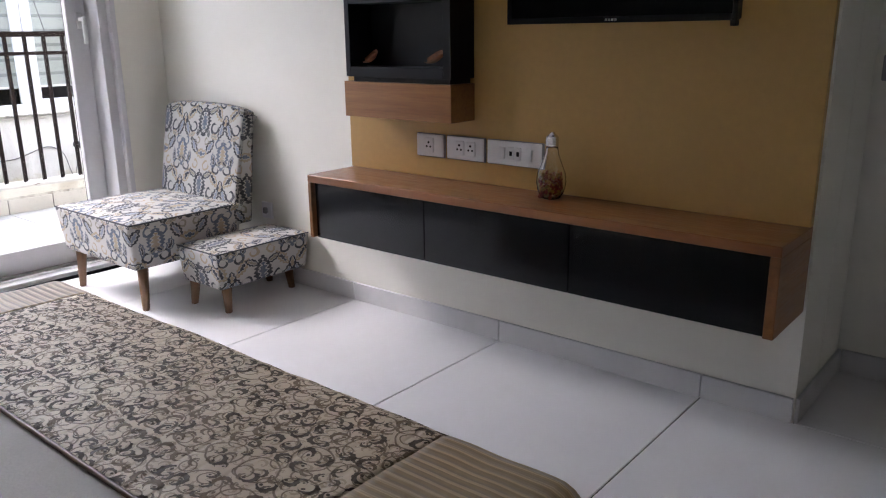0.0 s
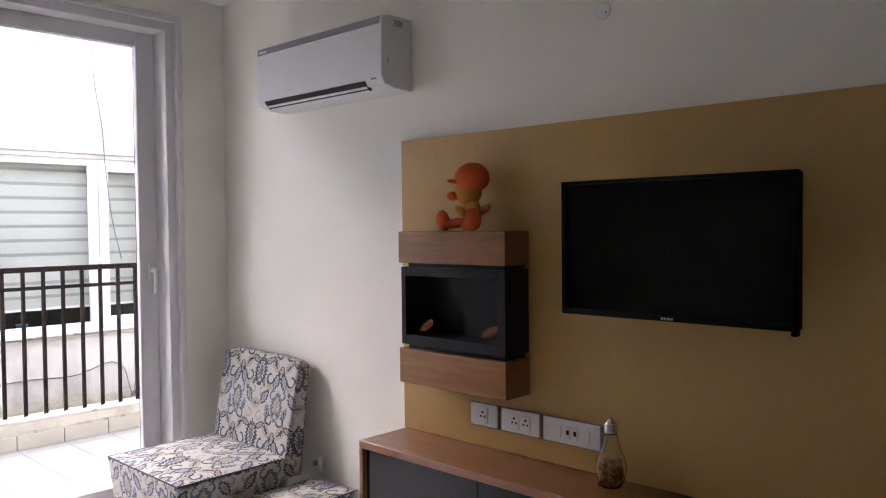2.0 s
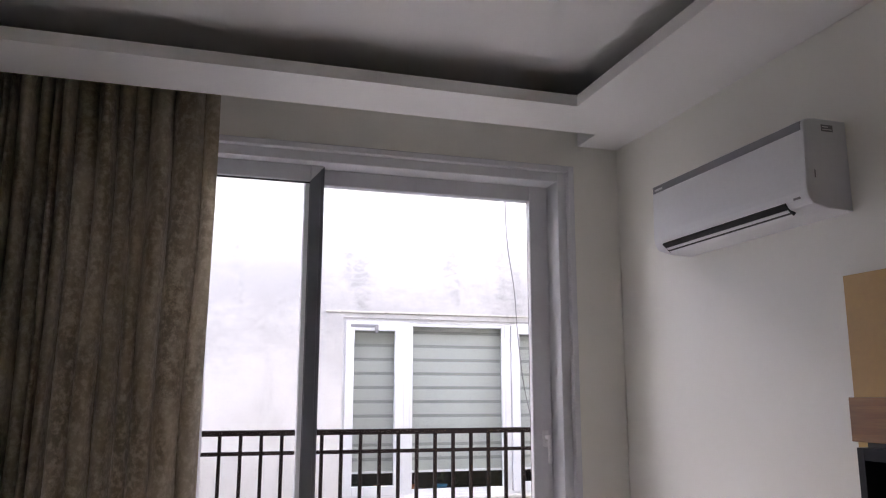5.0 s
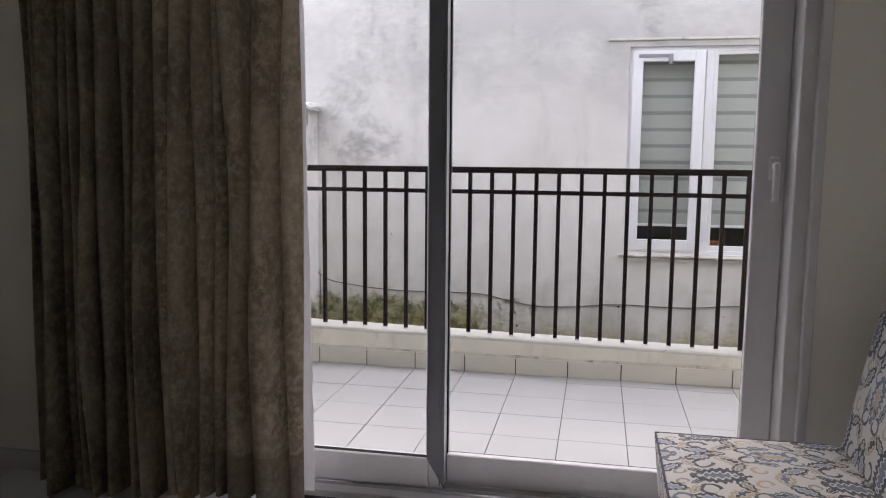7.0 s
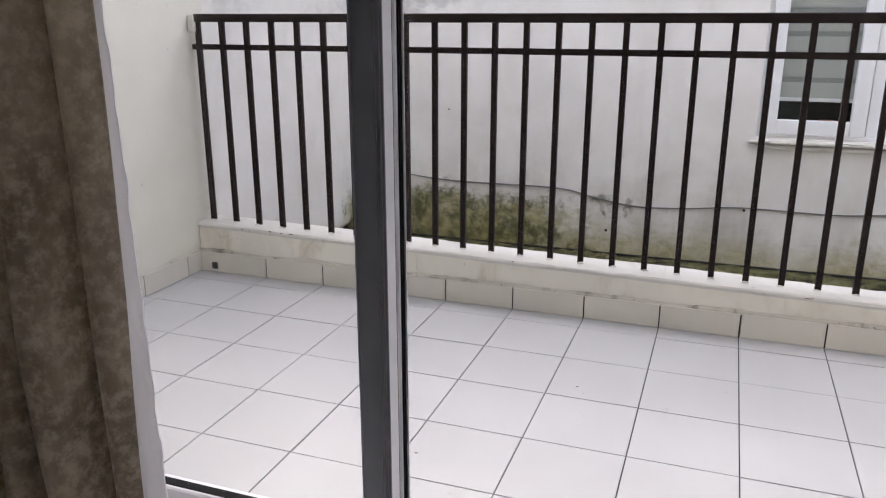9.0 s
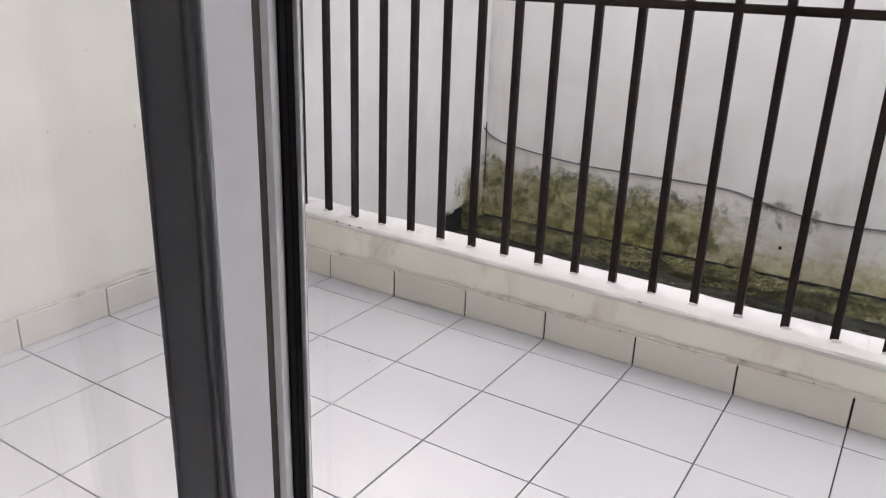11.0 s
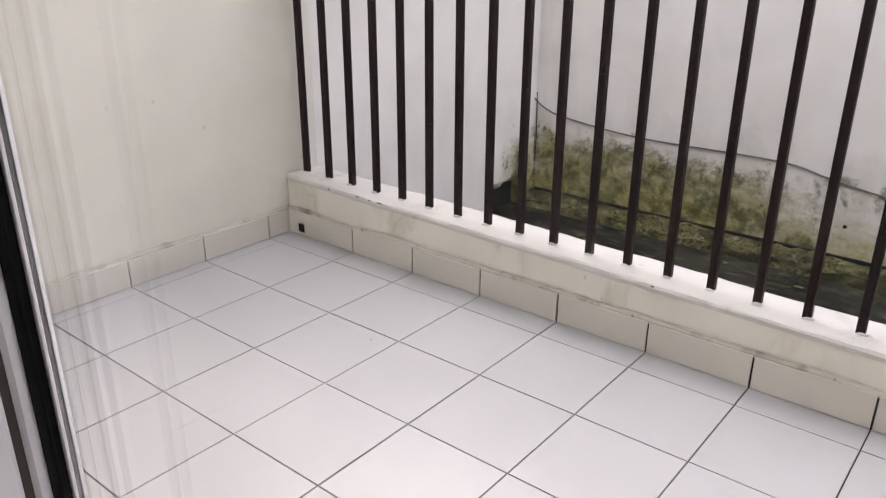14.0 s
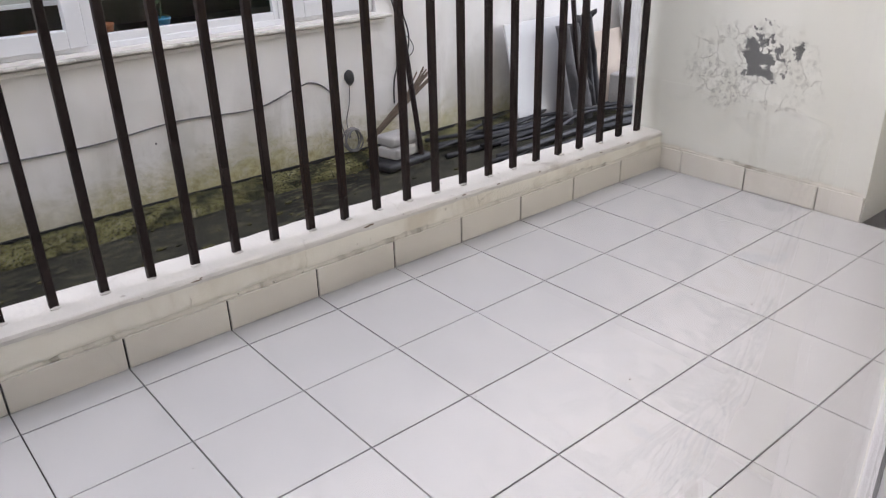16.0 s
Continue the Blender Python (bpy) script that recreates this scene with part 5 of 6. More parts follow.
# ---- upholstered chair and stool ----
def cushion_box(x0, x1, y0, y1, z0, z1, taper, b, rnd=0.0):
    """A boxy upholstered block, narrower below, slightly crowned on top."""
    bm = bx(x0, x1, y0, y1, z0, z1)
    bmesh.ops.subdivide_edges(bm, edges=bm.edges[:], cuts=9, use_grid_fill=True)
    cx, cy = (x0 + x1) / 2, (y0 + y1) / 2
    for v in bm.verts:
        k = 1 - taper * (z1 - v.co.z) / (z1 - z0)
        ux, uy = (v.co.x - cx) / (x1 - x0) * 2, (v.co.y - cy) / (y1 - y0) * 2
        if v.co.z > z1 - 1e-4:
            v.co.z += rnd * (1 - ux * ux) * (1 - uy * uy)
        v.co.x, v.co.y = cx + (v.co.x - cx) * k, cy + (v.co.y - cy) * k
        v.co += Vector((noise.noise(v.co * 7), noise.noise(v.co * 7 + Vector((9, 0, 0))), 0)) * 0.003
    sharp = [e for e in bm.edges if len(e.link_faces) == 2 and e.calc_face_angle() > 0.9]
    bmesh.ops.bevel(bm, geom=sharp, offset=b, segments=3, affect="EDGES", profile=0.5)
    return bm


def leg(x, y, z0, z1, lean):
    bm = lathe([(0.014, 0), (0.0155, 0.004), (0.021, (z1 - z0) * 0.6), (0.025, z1 - z0)], 14)
    for v in bm.verts:
        k = 1 - v.co.z / (z1 - z0)
        v.co.x += x + lean[0] * k
        v.co.y += y + lean[1] * k
        v.co.z += z0
    return bm


chair = thing("slipper_chair", (2.83, -2.285, FLOOR), "armless chair in blue and sand ikat print on teak legs", "chair")
part("seat", cushion_box(2.515, 3.09, -2.615, -1.95, 0.225, 0.435, 0.07, 0.016, 0.02), M_IKAT, chair, smooth=True)


def chair_back():
    def prof_x(h):
        return 3.038 + 0.118 * h
    bm = bx(0, 1, -2.62, -1.955, 0, 1)
    bmesh.ops.subdivide_edges(bm, edges=bm.edges[:], cuts=9, use_grid_fill=True)
    for v in bm.verts:
        h, d = v.co.z, v.co.x
        side = abs((v.co.y + 2.2875) / 0.3325)
        v.co.z = 0.33 + 0.552 * h - (0.022 * side ** 4 if h > 0.95 else 0) - (0.012 * d if h > 0.95 else 0)
        v.co.x = prof_x(h) + d * (0.115 - 0.052 * h) - (0.012 * (1 - side * side) * math.sin(math.pi * h) if d < 0.05 else 0)
        v.co.y = -2.2875 + 0.02 * h + (v.co.y + 2.2875) * (0.955 + 0.035 * h)
    sharp = [e for e in bm.edges if len(e.link_faces) == 2 and e.calc_face_angle() > 0.8]
    bmesh.ops.bevel(bm, geom=sharp, offset=0.018, segments=3, affect="EDGES", profile=0.5)
    return bm


part("backrest", chair_back(), M_IKAT, chair, smooth=True)
part("seat_piping", tube([(2.520, -2.610, 0.431), (2.520, -1.955, 0.431)], 0.0035), M_PIPING, chair)
part("seat_piping", tube([(2.520, -2.611, 0.431), (3.03, -2.611, 0.431)], 0.0035), M_PIPING, chair)
part("seat_piping", tube([(2.520, -1.954, 0.431), (3.03, -1.954, 0.431)], 0.0035), M_PIPING, chair)
for x, y, l in ((2.59, -2.555, (-0.012, -0.012)), (2.59, -2.01, (-0.012, 0.012)), (3.08, -2.52, (0.05, -0.01)), (3.08, -2.04, (0.05, 0.01))):
    part("leg", leg(x, y, FLOOR, 0.24, l), M_LEG, chair, smooth=True)

stool = thing("footstool", (2.98, -2.76, FLOOR), "low matching footstool in ikat print on short teak legs", "footstool")
part("seat", cushion_box(2.715, 3.225, -2.925, -2.625, 0.150, 0.315, 0.07, 0.014, 0.012), M_IKAT, stool, smooth=True)
part("seat_piping", tube([(2.720, -2.920, 0.312), (2.720, -2.630, 0.312)], 0.003), M_PIPING, stool)
part("seat_piping", tube([(2.720, -2.921, 0.312), (3.22, -2.921, 0.312)], 0.003), M_PIPING, stool)
for x, y, l in ((2.775, -2.665, (-0.01, 0.01)), (2.79, -2.87, (-0.005, -0.01)), (3.17, -2.815, (0.012, -0.008)), (3.17, -2.665, (0.012, 0.008))):
    part("leg", leg(x, y, FLOOR, 0.17, l), M_LEG, stool, smooth=True)

# ---- bed and its runner ----
BX0, BX1, BY0, BY1, BZ = -0.12, 1.915, -5.10, -3.30, 0.492
bed = thing("bed", (0.9, -4.2, FLOOR), "low double bed with a pale sheet, made up", "bed")
part("base", bx(BX0, BX1 - 0.06, BY0 + 0.05, BY1 - 0.05, FLOOR, 0.26, 0.006), M_BEDBASE, bed)
part("mattress", bx(BX0 + 0.01, BX1, BY0, BY1, 0.262, BZ, 0.045, 4), M_SHEET, bed, "mattress in a pale cotton sheet", smooth=True)


def runner(y_from, y_to, x0, x1):
    """A padded strip across the bed that follows the mattress over both sides."""
    half, drop, r = (BY1 - BY0) / 2, 0.2, 0.05
    mid = (BY0 + BY1) / 2
    arc = r * math.pi / 2

    def place(s):
        sg, a = (1 if s >= 0 else -1), abs(s)
        if a < half - r:
            return mid + sg * a, BZ
        a -= half - r
        if a < arc:
            t = a / r
            return mid + sg * (half - r + (r + 0.006) * math.sin(t)), BZ - r + (r) * math.cos(t)
        return mid + sg * (half + 0.007), BZ - r - (a - arc)

    def f(u, v):
        s = y_from + (y_to - y_from) * u
        y, z = place(s)
        puff = 0.004 + 0.005 * math.sin(math.pi * v) ** 0.5 + 0.0025 * noise.noise(Vector((s * 14, v * 6, 0)))
        x = x0 + (x1 - x0) * v + 0.006 * noise.noise(Vector((s * 3, v, 4)))
        dip = 0.03 * max(0.0, (v - 0.93) / 0.07) ** 2
        return (x, y, z + puff - dip)
    return sheet(f, max(8, int(abs(y_to - y_from) * 60)), 26, 0.006)


rn = thing("bed_runner", (1.68, -4.2, BZ), "beige brocade bed runner with brown scrolls and striped ends", "bed runner")
part("scroll_field", runner(-0.622, 0.675, 1.44, 1.925), M_BROC, rn, smooth=True)
part("striped_end", runner(-1.12, -0.622, 1.44, 1.925), M_STRIPE, rn, "brown striped satin end", smooth=True)
part("striped_end", runner(0.675, 1.12, 1.44, 1.925), M_STRIPE, rn, "brown striped satin end", smooth=True)
part("edge_cord", tube([(1.44, -5.04 + k * 0.084, BZ + 0.006) for k in range(21)], 0.005), M_BEDBASE, rn, "dark brown edge cord", smooth=True)

# ---- railing ----
RY = 0.20
rail = thing("railing", ((BAL_L + BAL_R) / 2, RY, PAR_TOP), "dark brown painted steel balcony railing on the parapet", "railing")
part("top_rail", bx(BAL_L + 0.03, BAL_R - 0.003, RY - 0.022, RY + 0.022, 1.203, 1.240, 0.003), M_RAIL, rail)
part("mid_rail", bx(BAL_L + 0.003, BAL_R - 0.003, RY - 0.011, RY + 0.011, 1.078, 1.103, 0.002), M_RAIL, rail)
bar_mesh = None
for k in range(38):
    x = -0.0346 + k * 0.13255
    if x > BAL_R - 0.02:
        break
    if bar_mesh is None:
        first = part("baluster", bx(x - 0.0115, x + 0.0115, RY - 0.0115, RY + 0.0115, 0.165, 1.204, 0.0015), M_RAIL, rail)
        bar_mesh, x_first = first.data, x
    else:
        o = new("baluster", bar_mesh)
        o.parent = rail
        o.location = (x - x_first, 0, 0)
rs = random.Random(2)
weld = bmesh.new()
for k in range(38):
    x = -0.0346 + k * 0.13255
    if x < BAL_R - 0.02:
        add(weld, blob((x + rs.uniform(-0.006, 0.006), RY - 0.012, par_top(x) + 0.001), (0.015, 0.010, 0.006), 1, 0.5, 6))
tagged(part("mortar_dabs", weld, M_COPING, rail, "lumps of white mortar at the feet"), kind="stuff")
bracket = thing("rail_bracket", (BAL_L + 0.02, RY - 0.02, 1.15), "rusty bracket and pipe end at the rail's wall fixing", "bracket")
part("plate", bx(BAL_L + 0.001, BAL_L + 0.035, RY - 0.03, RY + 0.03, 1.16, 1.235, 0.004), M_COPING, bracket)
part("drain_slot_cover", bx(0.0, 0.032, PAR_IN - 0.0145, PAR_IN - 0.0105, 0.018, 0.052, 0.001), M_HOLE, thing("drain_hole", (0.016, PAR_IN, 0.0), "small dark square drain hole at the parapet foot", "drain"))

# ---- neighbouring house ----
house = thing("neighbour_house", (4.0, NEIGH, LOW), "white rendered neighbouring house, mossy and streaked near the ground", "house")
WX0, WX1, WZ0, WZ1 = 2.53, 4.80, 0.525, 2.185
top, deep, xr = 3.5, 0.28, 11.0
wall = join(bx(-0.36, WX0, NEIGH, NEIGH + deep, LOW - 0.1, top), bx(WX1, xr, NEIGH, NEIGH + deep, LOW - 0.1, top), bx(WX0, WX1, NEIGH, NEIGH + deep, LOW - 0.1, WZ0), bx(WX0, WX1, NEIGH, NEIGH + deep, WZ1, top))
part("wall", wall, M_NEIGH, house)
part("roof", bx(-0.5, xr, NEIGH - 0.15, NEIGH + 7, top, top + 0.1), M_COPING, house)
part("end_wall", bx(-0.36, -0.2, NEIGH + deep, NEIGH + 7, LOW - 0.1, top), M_NEIGH, house)
part("window_sill", bx(2.495, 4.89, NEIGH - 0.05, NEIGH + 0.06, 0.494, 0.510, 0.004), M_MORTAR, house, "grey-white weathered sill")
part("lintel_edge", bx(2.36, 5.3, NEIGH - 0.016, NEIGH + 0.01, 2.232, 2.250, 0.003), M_MORTAR, house, "stained drip edge over the window")
part("lower_sill", bx(2.53, 4.86, NEIGH - 0.02, NEIGH + 0.03, 0.462, 0.486, 0.004), M_NEIGH, house)
win = part("window", ring(WX0, WX1, WZ0, WZ1, NEIGH + 0.03, NEIGH + 0.10, 0.035, 0.03), M_UPVC_W, house, "white casement window with three lights")
part("mullion", bx(3.125, 3.185, NEIGH + 0.03, NEIGH + 0.10, WZ0 + 0.03, WZ1 - 0.035, 0.003), M_UPVC_W, win)
part("mullion", bx(4.165, 4.225, NEIGH + 0.03, NEIGH + 0.10, WZ0 + 0.03, WZ1 - 0.035, 0.003), M_UPVC_W, win)
part("casement_frame", ring(2.556, 3.118, 0.55, 2.15, NEIGH + 0.005, NEIGH + 0.06, 0.082, 0.085, 0.004), M_UPVC_W, win)
part("casement_frame", ring(4.232, 4.775, 0.55, 2.15, NEIGH + 0.005, NEIGH + 0.06, 0.082, 0.085, 0.004), M_UPVC_W, win)
part("fixed_frame", ring(3.186, 4.164, 0.55, 2.15, NEIGH + 0.035, NEIGH + 0.07, 0.03, 0.045, 0.003), M_UPVC_W, win)
for a, b in ((2.634, 3.04), (3.214, 4.136), (4.31, 4.697)):
    g = part("pane", bx(a, b, NEIGH + 0.046, NEIGH + 0.051, 0.59, 2.125), M_GLASS, win)
    g.visible_shadow = False
part("window_stay", join(bx(2.60, 2.86, NEIGH - 0.004, NEIGH + 0.004, 2.098, 2.125, 0.002), bx(2.83, 2.865, NEIGH - 0.012, NEIGH + 0.004, 2.04, 2.125, 0.003)), M_ACGREY, win, "grey stay at the casement head")
part("dark_room", join(bx(2.5, 4.83, NEIGH + 1.3, NEIGH + 1.34, 0.3, 2.4), bx(2.5, 4.83, NEIGH + deep, NEIGH + 1.3, 2.4, 2.43), bx(2.5, 4.83, NEIGH + deep, NEIGH + 1.3, 0.42, 0.45), bx(2.46, 2.5, NEIGH + deep, NEIGH + 1.3, 0.42, 2.43), bx(4.83, 4.87, NEIGH + deep, NEIGH + 1.3, 0.42, 2.43)), M_DARKROOM, house, "near-black box painting the dark behind the blinds")


def blind(x0, x1):
    t = thing("zebra_blind", ((x0 + x1) / 2, NEIGH + 0.16, 0.74), "pale grey-green zebra blind, lowered almost to the sill", "blind", group="blinds in the neighbour's window")
    z, k = 0.745, 0
    part("bottom_bar", bx(x0, x1, NEIGH + 0.15, NEIGH + 0.168, 0.735, 0.757, 0.003), M_UPVC_W, t)
    while z < 2.18:
        h = 0.098 if k % 2 == 0 else 0.036
        part("slat", bx(x0, x1, NEIGH + 0.155 + 0.004 * (k % 2), NEIGH + 0.158 + 0.004 * (k % 2), z, min(2.19, z + h + 0.006)), M_BLIND if k % 2 == 0 else M_BLIND2, t)
        z += h
        k += 1
    return t


blind(2.56, 3.13)
blind(3.18, 4.17)
blind(4.22, 4.79)
pot = thing("plant_pot", (3.56, NEIGH + 0.2, 0.528), "small blue plastic flowerpot with a thin plant on the sill", "plant pot")
part("pot", lathe([(0.035, 0), (0.05, 0.075), (0.055, 0.077), (0.055, 0.088), (0.046, 0.088), (0.042, 0.07)], 18, (3.56, NEIGH + 0.2, 0.528)), M_BLUE, pot, smooth=True)
part("stem", tube(smooth_path([(3.56, NEIGH + 0.2, 0.60), (3.57, NEIGH + 0.19, 0.68), (3.555, NEIGH + 0.18, 0.74)]), 0.004), M_LEAF, pot)
for k in range(6):
    lf = blob((0, 0, 0), (0.028, 0.009, 0.003), 1)
    bmesh.ops.transform(lf, matrix=pose(3.56, NEIGH + 0.19, 0.64 + 0.018 * k, 0, 25, 60 * k) @ pose(0.025, 0, 0), verts=lf.verts)
    part("leaf", lf, M_LEAF, pot)
solid("clay_pot", lathe([(0.03, 0), (0.045, 0.08), (0.05, 0.082), (0.05, 0.092), (0.04, 0.092)], 16, (3.27, NEIGH + 0.2, 0.528)), M_TERRA, "small terracotta pot on the inner sill", "plant pot", smooth=True)
solid("clay_pot", lathe([(0.03, 0), (0.045, 0.08), (0.05, 0.082), (0.05, 0.092), (0.04, 0.092)], 16, (2.93, NEIGH + 0.2, 0.528)), M_TERRA, "small terracotta pot on the inner sill", "plant pot", smooth=True)
part("inner_sill", bx(WX0, WX1, NEIGH + 0.10, NEIGH + deep, WZ0 - 0.02, WZ0 + 0.003), M_UPVC_W, house)

# low boundary wall with a broken foot, between the balcony and the house
LWX = -0.12
low = join(bx(LWX - 0.2, LWX, PAR_OUT, 1.66, LOW - 0.1, 1.70), bx(LWX - 0.2, LWX, 1.66, NEIGH - 0.002, -0.18, 1.70), bx(LWX - 0.2, LWX, 1.95, NEIGH - 0.002, LOW - 0.1, -0.18))
rough_edge = bmesh.new()
rr = random.Random(5)
for k in range(16):
    y = 1.66 + 0.29 * k / 15
    add(rough_edge, blob((LWX - 0.045, y, -0.185 + 0.012 * math.sin(k * 0.9)), (0.043, 0.022, 0.014 + rr.uniform(0, 0.028)), 1, 0.5, 4))
# Added block stops daylight behind the gap; its black is the inner shade.
structure("drain_gap_dark", bx(LWX - 0.19, LWX - 0.06, 1.661, 1.949, LOW, -0.181), M_HOLE, "added black block that darkens the drain gap under the wall")
structure("boundary_wall", low, M_NEIGH, "white rendered boundary wall joining the neighbouring house")
structure("boundary_wall_broken_foot", rough_edge, M_NEIGH, "broken mossy foot of the boundary wall over a drain gap", "wall")
structure("boundary_wall_cap", join(bx(LWX - 0.22, LWX + 0.02, PAR_OUT + 0.01, NEIGH - 0.25, 1.70, 1.722, 0.005), blob((LWX - 0.03, NEIGH - 0.14, 1.70), (0.11, 0.16, 0.05), 3, 0.25, 5)), M_COPING, "crumbling white mortar cap of the boundary wall", "trim")
solid("hanging_flake", blob((LWX + 0.012, NEIGH - 0.30, 1.60), (0.010, 0.035, 0.075), 2, 0.5, 4), M_CABLE, "grey flake of torn render hanging below the cap", "debris")

far = thing("far_building", (-8.0, 12.0, LOW), "pale blue-grey apartment block beyond the boundary wall", "building")
part("wall", bx(-14, -2.2, 12, 20, LOW - 0.1, 9.0), M_BLUEWALL, far)
part("roof", bx(-14.2, -2.0, 11.8, 20.2, 9.0, 9.25), M_COPING, far)
for i in range(7):
    for j in range(3):
        wx, wz = -13.2 + i * 1.55, 0.8 + j * 2.8
        w = part("window", ring(wx, wx + 0.95, wz, wz + 1.35, 11.95, 12.03, 0.07, 0.07, 0.0), M_UPVC_W, far)
        part("pane", bx(wx + 0.07, wx + 0.88, 11.985, 12.005, wz + 0.07, wz + 1.28), M_DARKPANE, w)


# ---- cables on the neighbour's wall ----
def cable(pts, r, mat, label, n=7):
    return solid("cable", tube(smooth_path(pts, n), r), mat, label, "cable", smooth=True)


NY = NEIGH - 0.006
cable([(-0.13, NY - 0.02, 0.27), (-0.06, NY, 0.21), (0.09, NY, 0.17), (0.57, NY, 0.125), (1.3, NY, 0.126), (1.55, NY, 0.085), (1.83, NY, 0.041), (2.15, NY, 0.05), (2.49, NY, 0.083), (3.03, NY, 0.08), (3.48, NY, 0.115), (3.93, NY, 0.096), (4.2, NY, 0.165), (4.32, NY, 0.178), (4.43, NY, 0.10), (4.47, NY - 0.01, -0.05), (4.5, NY - 0.02, -0.18)], 0.0045, M_CABLE, "thin grey cable sagging along the neighbour's wall")
cable([(4.57, NY, 0.15), (4.56, NY, 0.02), (4.53, NY, -0.1), (4.54, NY - 0.02, -0.2)], 0.003, M_CABLE, "thin grey cable hanging from a wall box")
coil = []
for k in range(46):
    a = k * 0.62
    coil.append((4.53 + 0.055 * math.cos(a) + 0.008 * math.sin(k), NY - 0.03 - 0.0012 * k, -0.2 + 0.07 * math.sin(a)))
cable(coil, 0.005, M_CABLE, "loose coil of grey cable at the wall foot", 2)
solid("wall_box", blob((4.575, NEIGH - 0.002, 0.165), (0.035, 0.022, 0.05), 2, 0.35, 5), M_CABLEB, "broken dark cable outlet in the neighbour's wall", "cable outlet")
for dx, sw in ((0.0, 0.02), (0.03, -0.025), (0.05, 0.03)):
    cable([(4.93 + dx, NY, 1.6), (4.94 + dx + sw, NY - 0.01, 1.1), (4.92 + dx - sw, NY, 0.7), (4.95 + dx + sw, NY - 0.012, 0.35), (4.93 + dx - sw, NY, 0.1), (4.90 + dx, NY, -0.05 - dx)], 0.005, M_CABLEB, "tangled black cable running down the neighbour's wall")
cable([(4.93, NY, 0.32), (5.0, NY - 0.03, 0.36), (5.05, NY - 0.03, 0.28), (4.99, NY - 0.03, 0.23), (4.93, NY, 0.26)], 0.003, M_CABLEB, "loop of black cable on the neighbour's wall")
cable([(4.16, NY - 0.02, 3.6), (4.18, NY - 0.03, 3.0), (4.25, NY - 0.03, 2.5), (4.28, NY - 0.02, 2.1), (4.33, NY - 0.03, 1.6), (4.42, NY - 0.02, 1.2)], 0.005, M_CABLE, "thin grey cable hanging down across the neighbour's window")

for hx, hz, hr in ((1.665, -0.14, 0.011), (2.51, 0.066, 0.010), (3.35, 0.02, 0.006), (0.55, 0.62, 0.006)):
    peg = lathe([(hr, 0), (hr * 0.8, 0.006)], 12)
    bmesh.ops.transform(peg, matrix=pose(hx, NEIGH + 0.003, hz, 90, 0, 0), verts=peg.verts)
    solid("wall_plug", peg, M_HOLE, "small dark plug hole in the neighbour's wall", "plug hole", at=(hx, NEIGH, hz))
cable([(-0.10, NEIGH - 0.03, 0.30), (-0.105, NEIGH - 0.01, 0.05), (-0.10, NEIGH - 0.02, -0.12)], 0.003, M_CABLEB, "short black wire end in the wall corner")

# ---- clutter in the gully ----
solid("iron_bar", tube([(4.885, 1.80, LOW), (4.85, 1.98, 0.80)], 0.017, 8), M_RAIL, "dark iron bar leaning on the neighbour's wall", "metal bar")


def stone(x, y, z, sx, sy, sz, rz):
    b = bx(-sx, sx, -sy, sy, 0, sz * 2, 0.02, 3)
    for v in b.verts:
        v.co += Vector((noise.noise(v.co * 11), noise.noise(v.co * 11 + Vector((5, 0, 0))), 0)) * 0.008
    bmesh.ops.transform(b, matrix=pose(x, y, z, 0, 0, rz), verts=b.verts)
    return b


solid("stone_block", stone(4.78, 1.89, LOW + 0.055, 0.13, 0.08, 0.036, 12), M_BLOCK, "pale stone block lying on a black tray", "stone", group="stone blocks", smooth=True)
solid("stone_block", stone(4.77, 1.90, LOW + 0.127, 0.115, 0.075, 0.034, 4), M_BLOCK, "pale stone block stacked on another", "stone", group="stone blocks", smooth=True)
solid("black_tray", stone(4.76, 1.88, LOW, 0.19, 0.11, 0.027, 8), M_TARP, "black plastic tray under the stone blocks", "tray", smooth=True)
sticks = thing("stick_bundle", (4.9, 1.95, LOW), "bundle of dry broom sticks leaning in the corner", "broom")
rk = random.Random(11)
for k in range(16):
    a = rk.uniform(-0.03, 0.03)
    part("stick", tube([(4.62 + rk.uniform(-0.03, 0.03), 1.98, -0.2 + rk.uniform(-0.04, 0.02)), (4.88, 1.99 + a, -0.02 + a), (5.12 + rk.uniform(-0.08, 0.06), 2.04, 0.10 + rk.uniform(-0.05, 0.06))], 0.005, 5), M_STICK, sticks)
rh = random.Random(21)
for k in range(13):
    x0, x1 = rh.uniform(4.95, 5.4), rh.uniform(6.3, 7.6)
    y0, z0 = rh.uniform(1.35, 1.95), LOW + 0.02 + 0.02 * (k % 4)
    pts = [(x0, y0, z0), (x0 + (x1 - x0) * 0.3, y0 + rh.uniform(-0.14, 0.1), z0 + rh.uniform(0.0, 0.03)), (x0 + (x1 - x0) * 0.65, y0 + rh.uniform(-0.12, 0.1), z0 + rh.uniform(0.0, 0.04)), (x1, y0 + rh.uniform(-0.1, 0.05), z0 + 0.01)]
    solid("hose", tube(smooth_path(pts, 8), rh.choice((0.011, 0.014, 0.019)), 9), M_PIPE if k % 3 else M_PIPEG, "dark grey hose lying in a heap in the gully" if k % 3 else "grey plastic pipe lying in the gully", "hose", group="hoses and pipes", smooth=True)
solid("pipe_stub", tube([(5.45, 1.8, LOW), (5.44, 1.82, LOW + 0.16)], 0.022, 9), M_PIPE, "short upright dark pipe stub", "pipe")
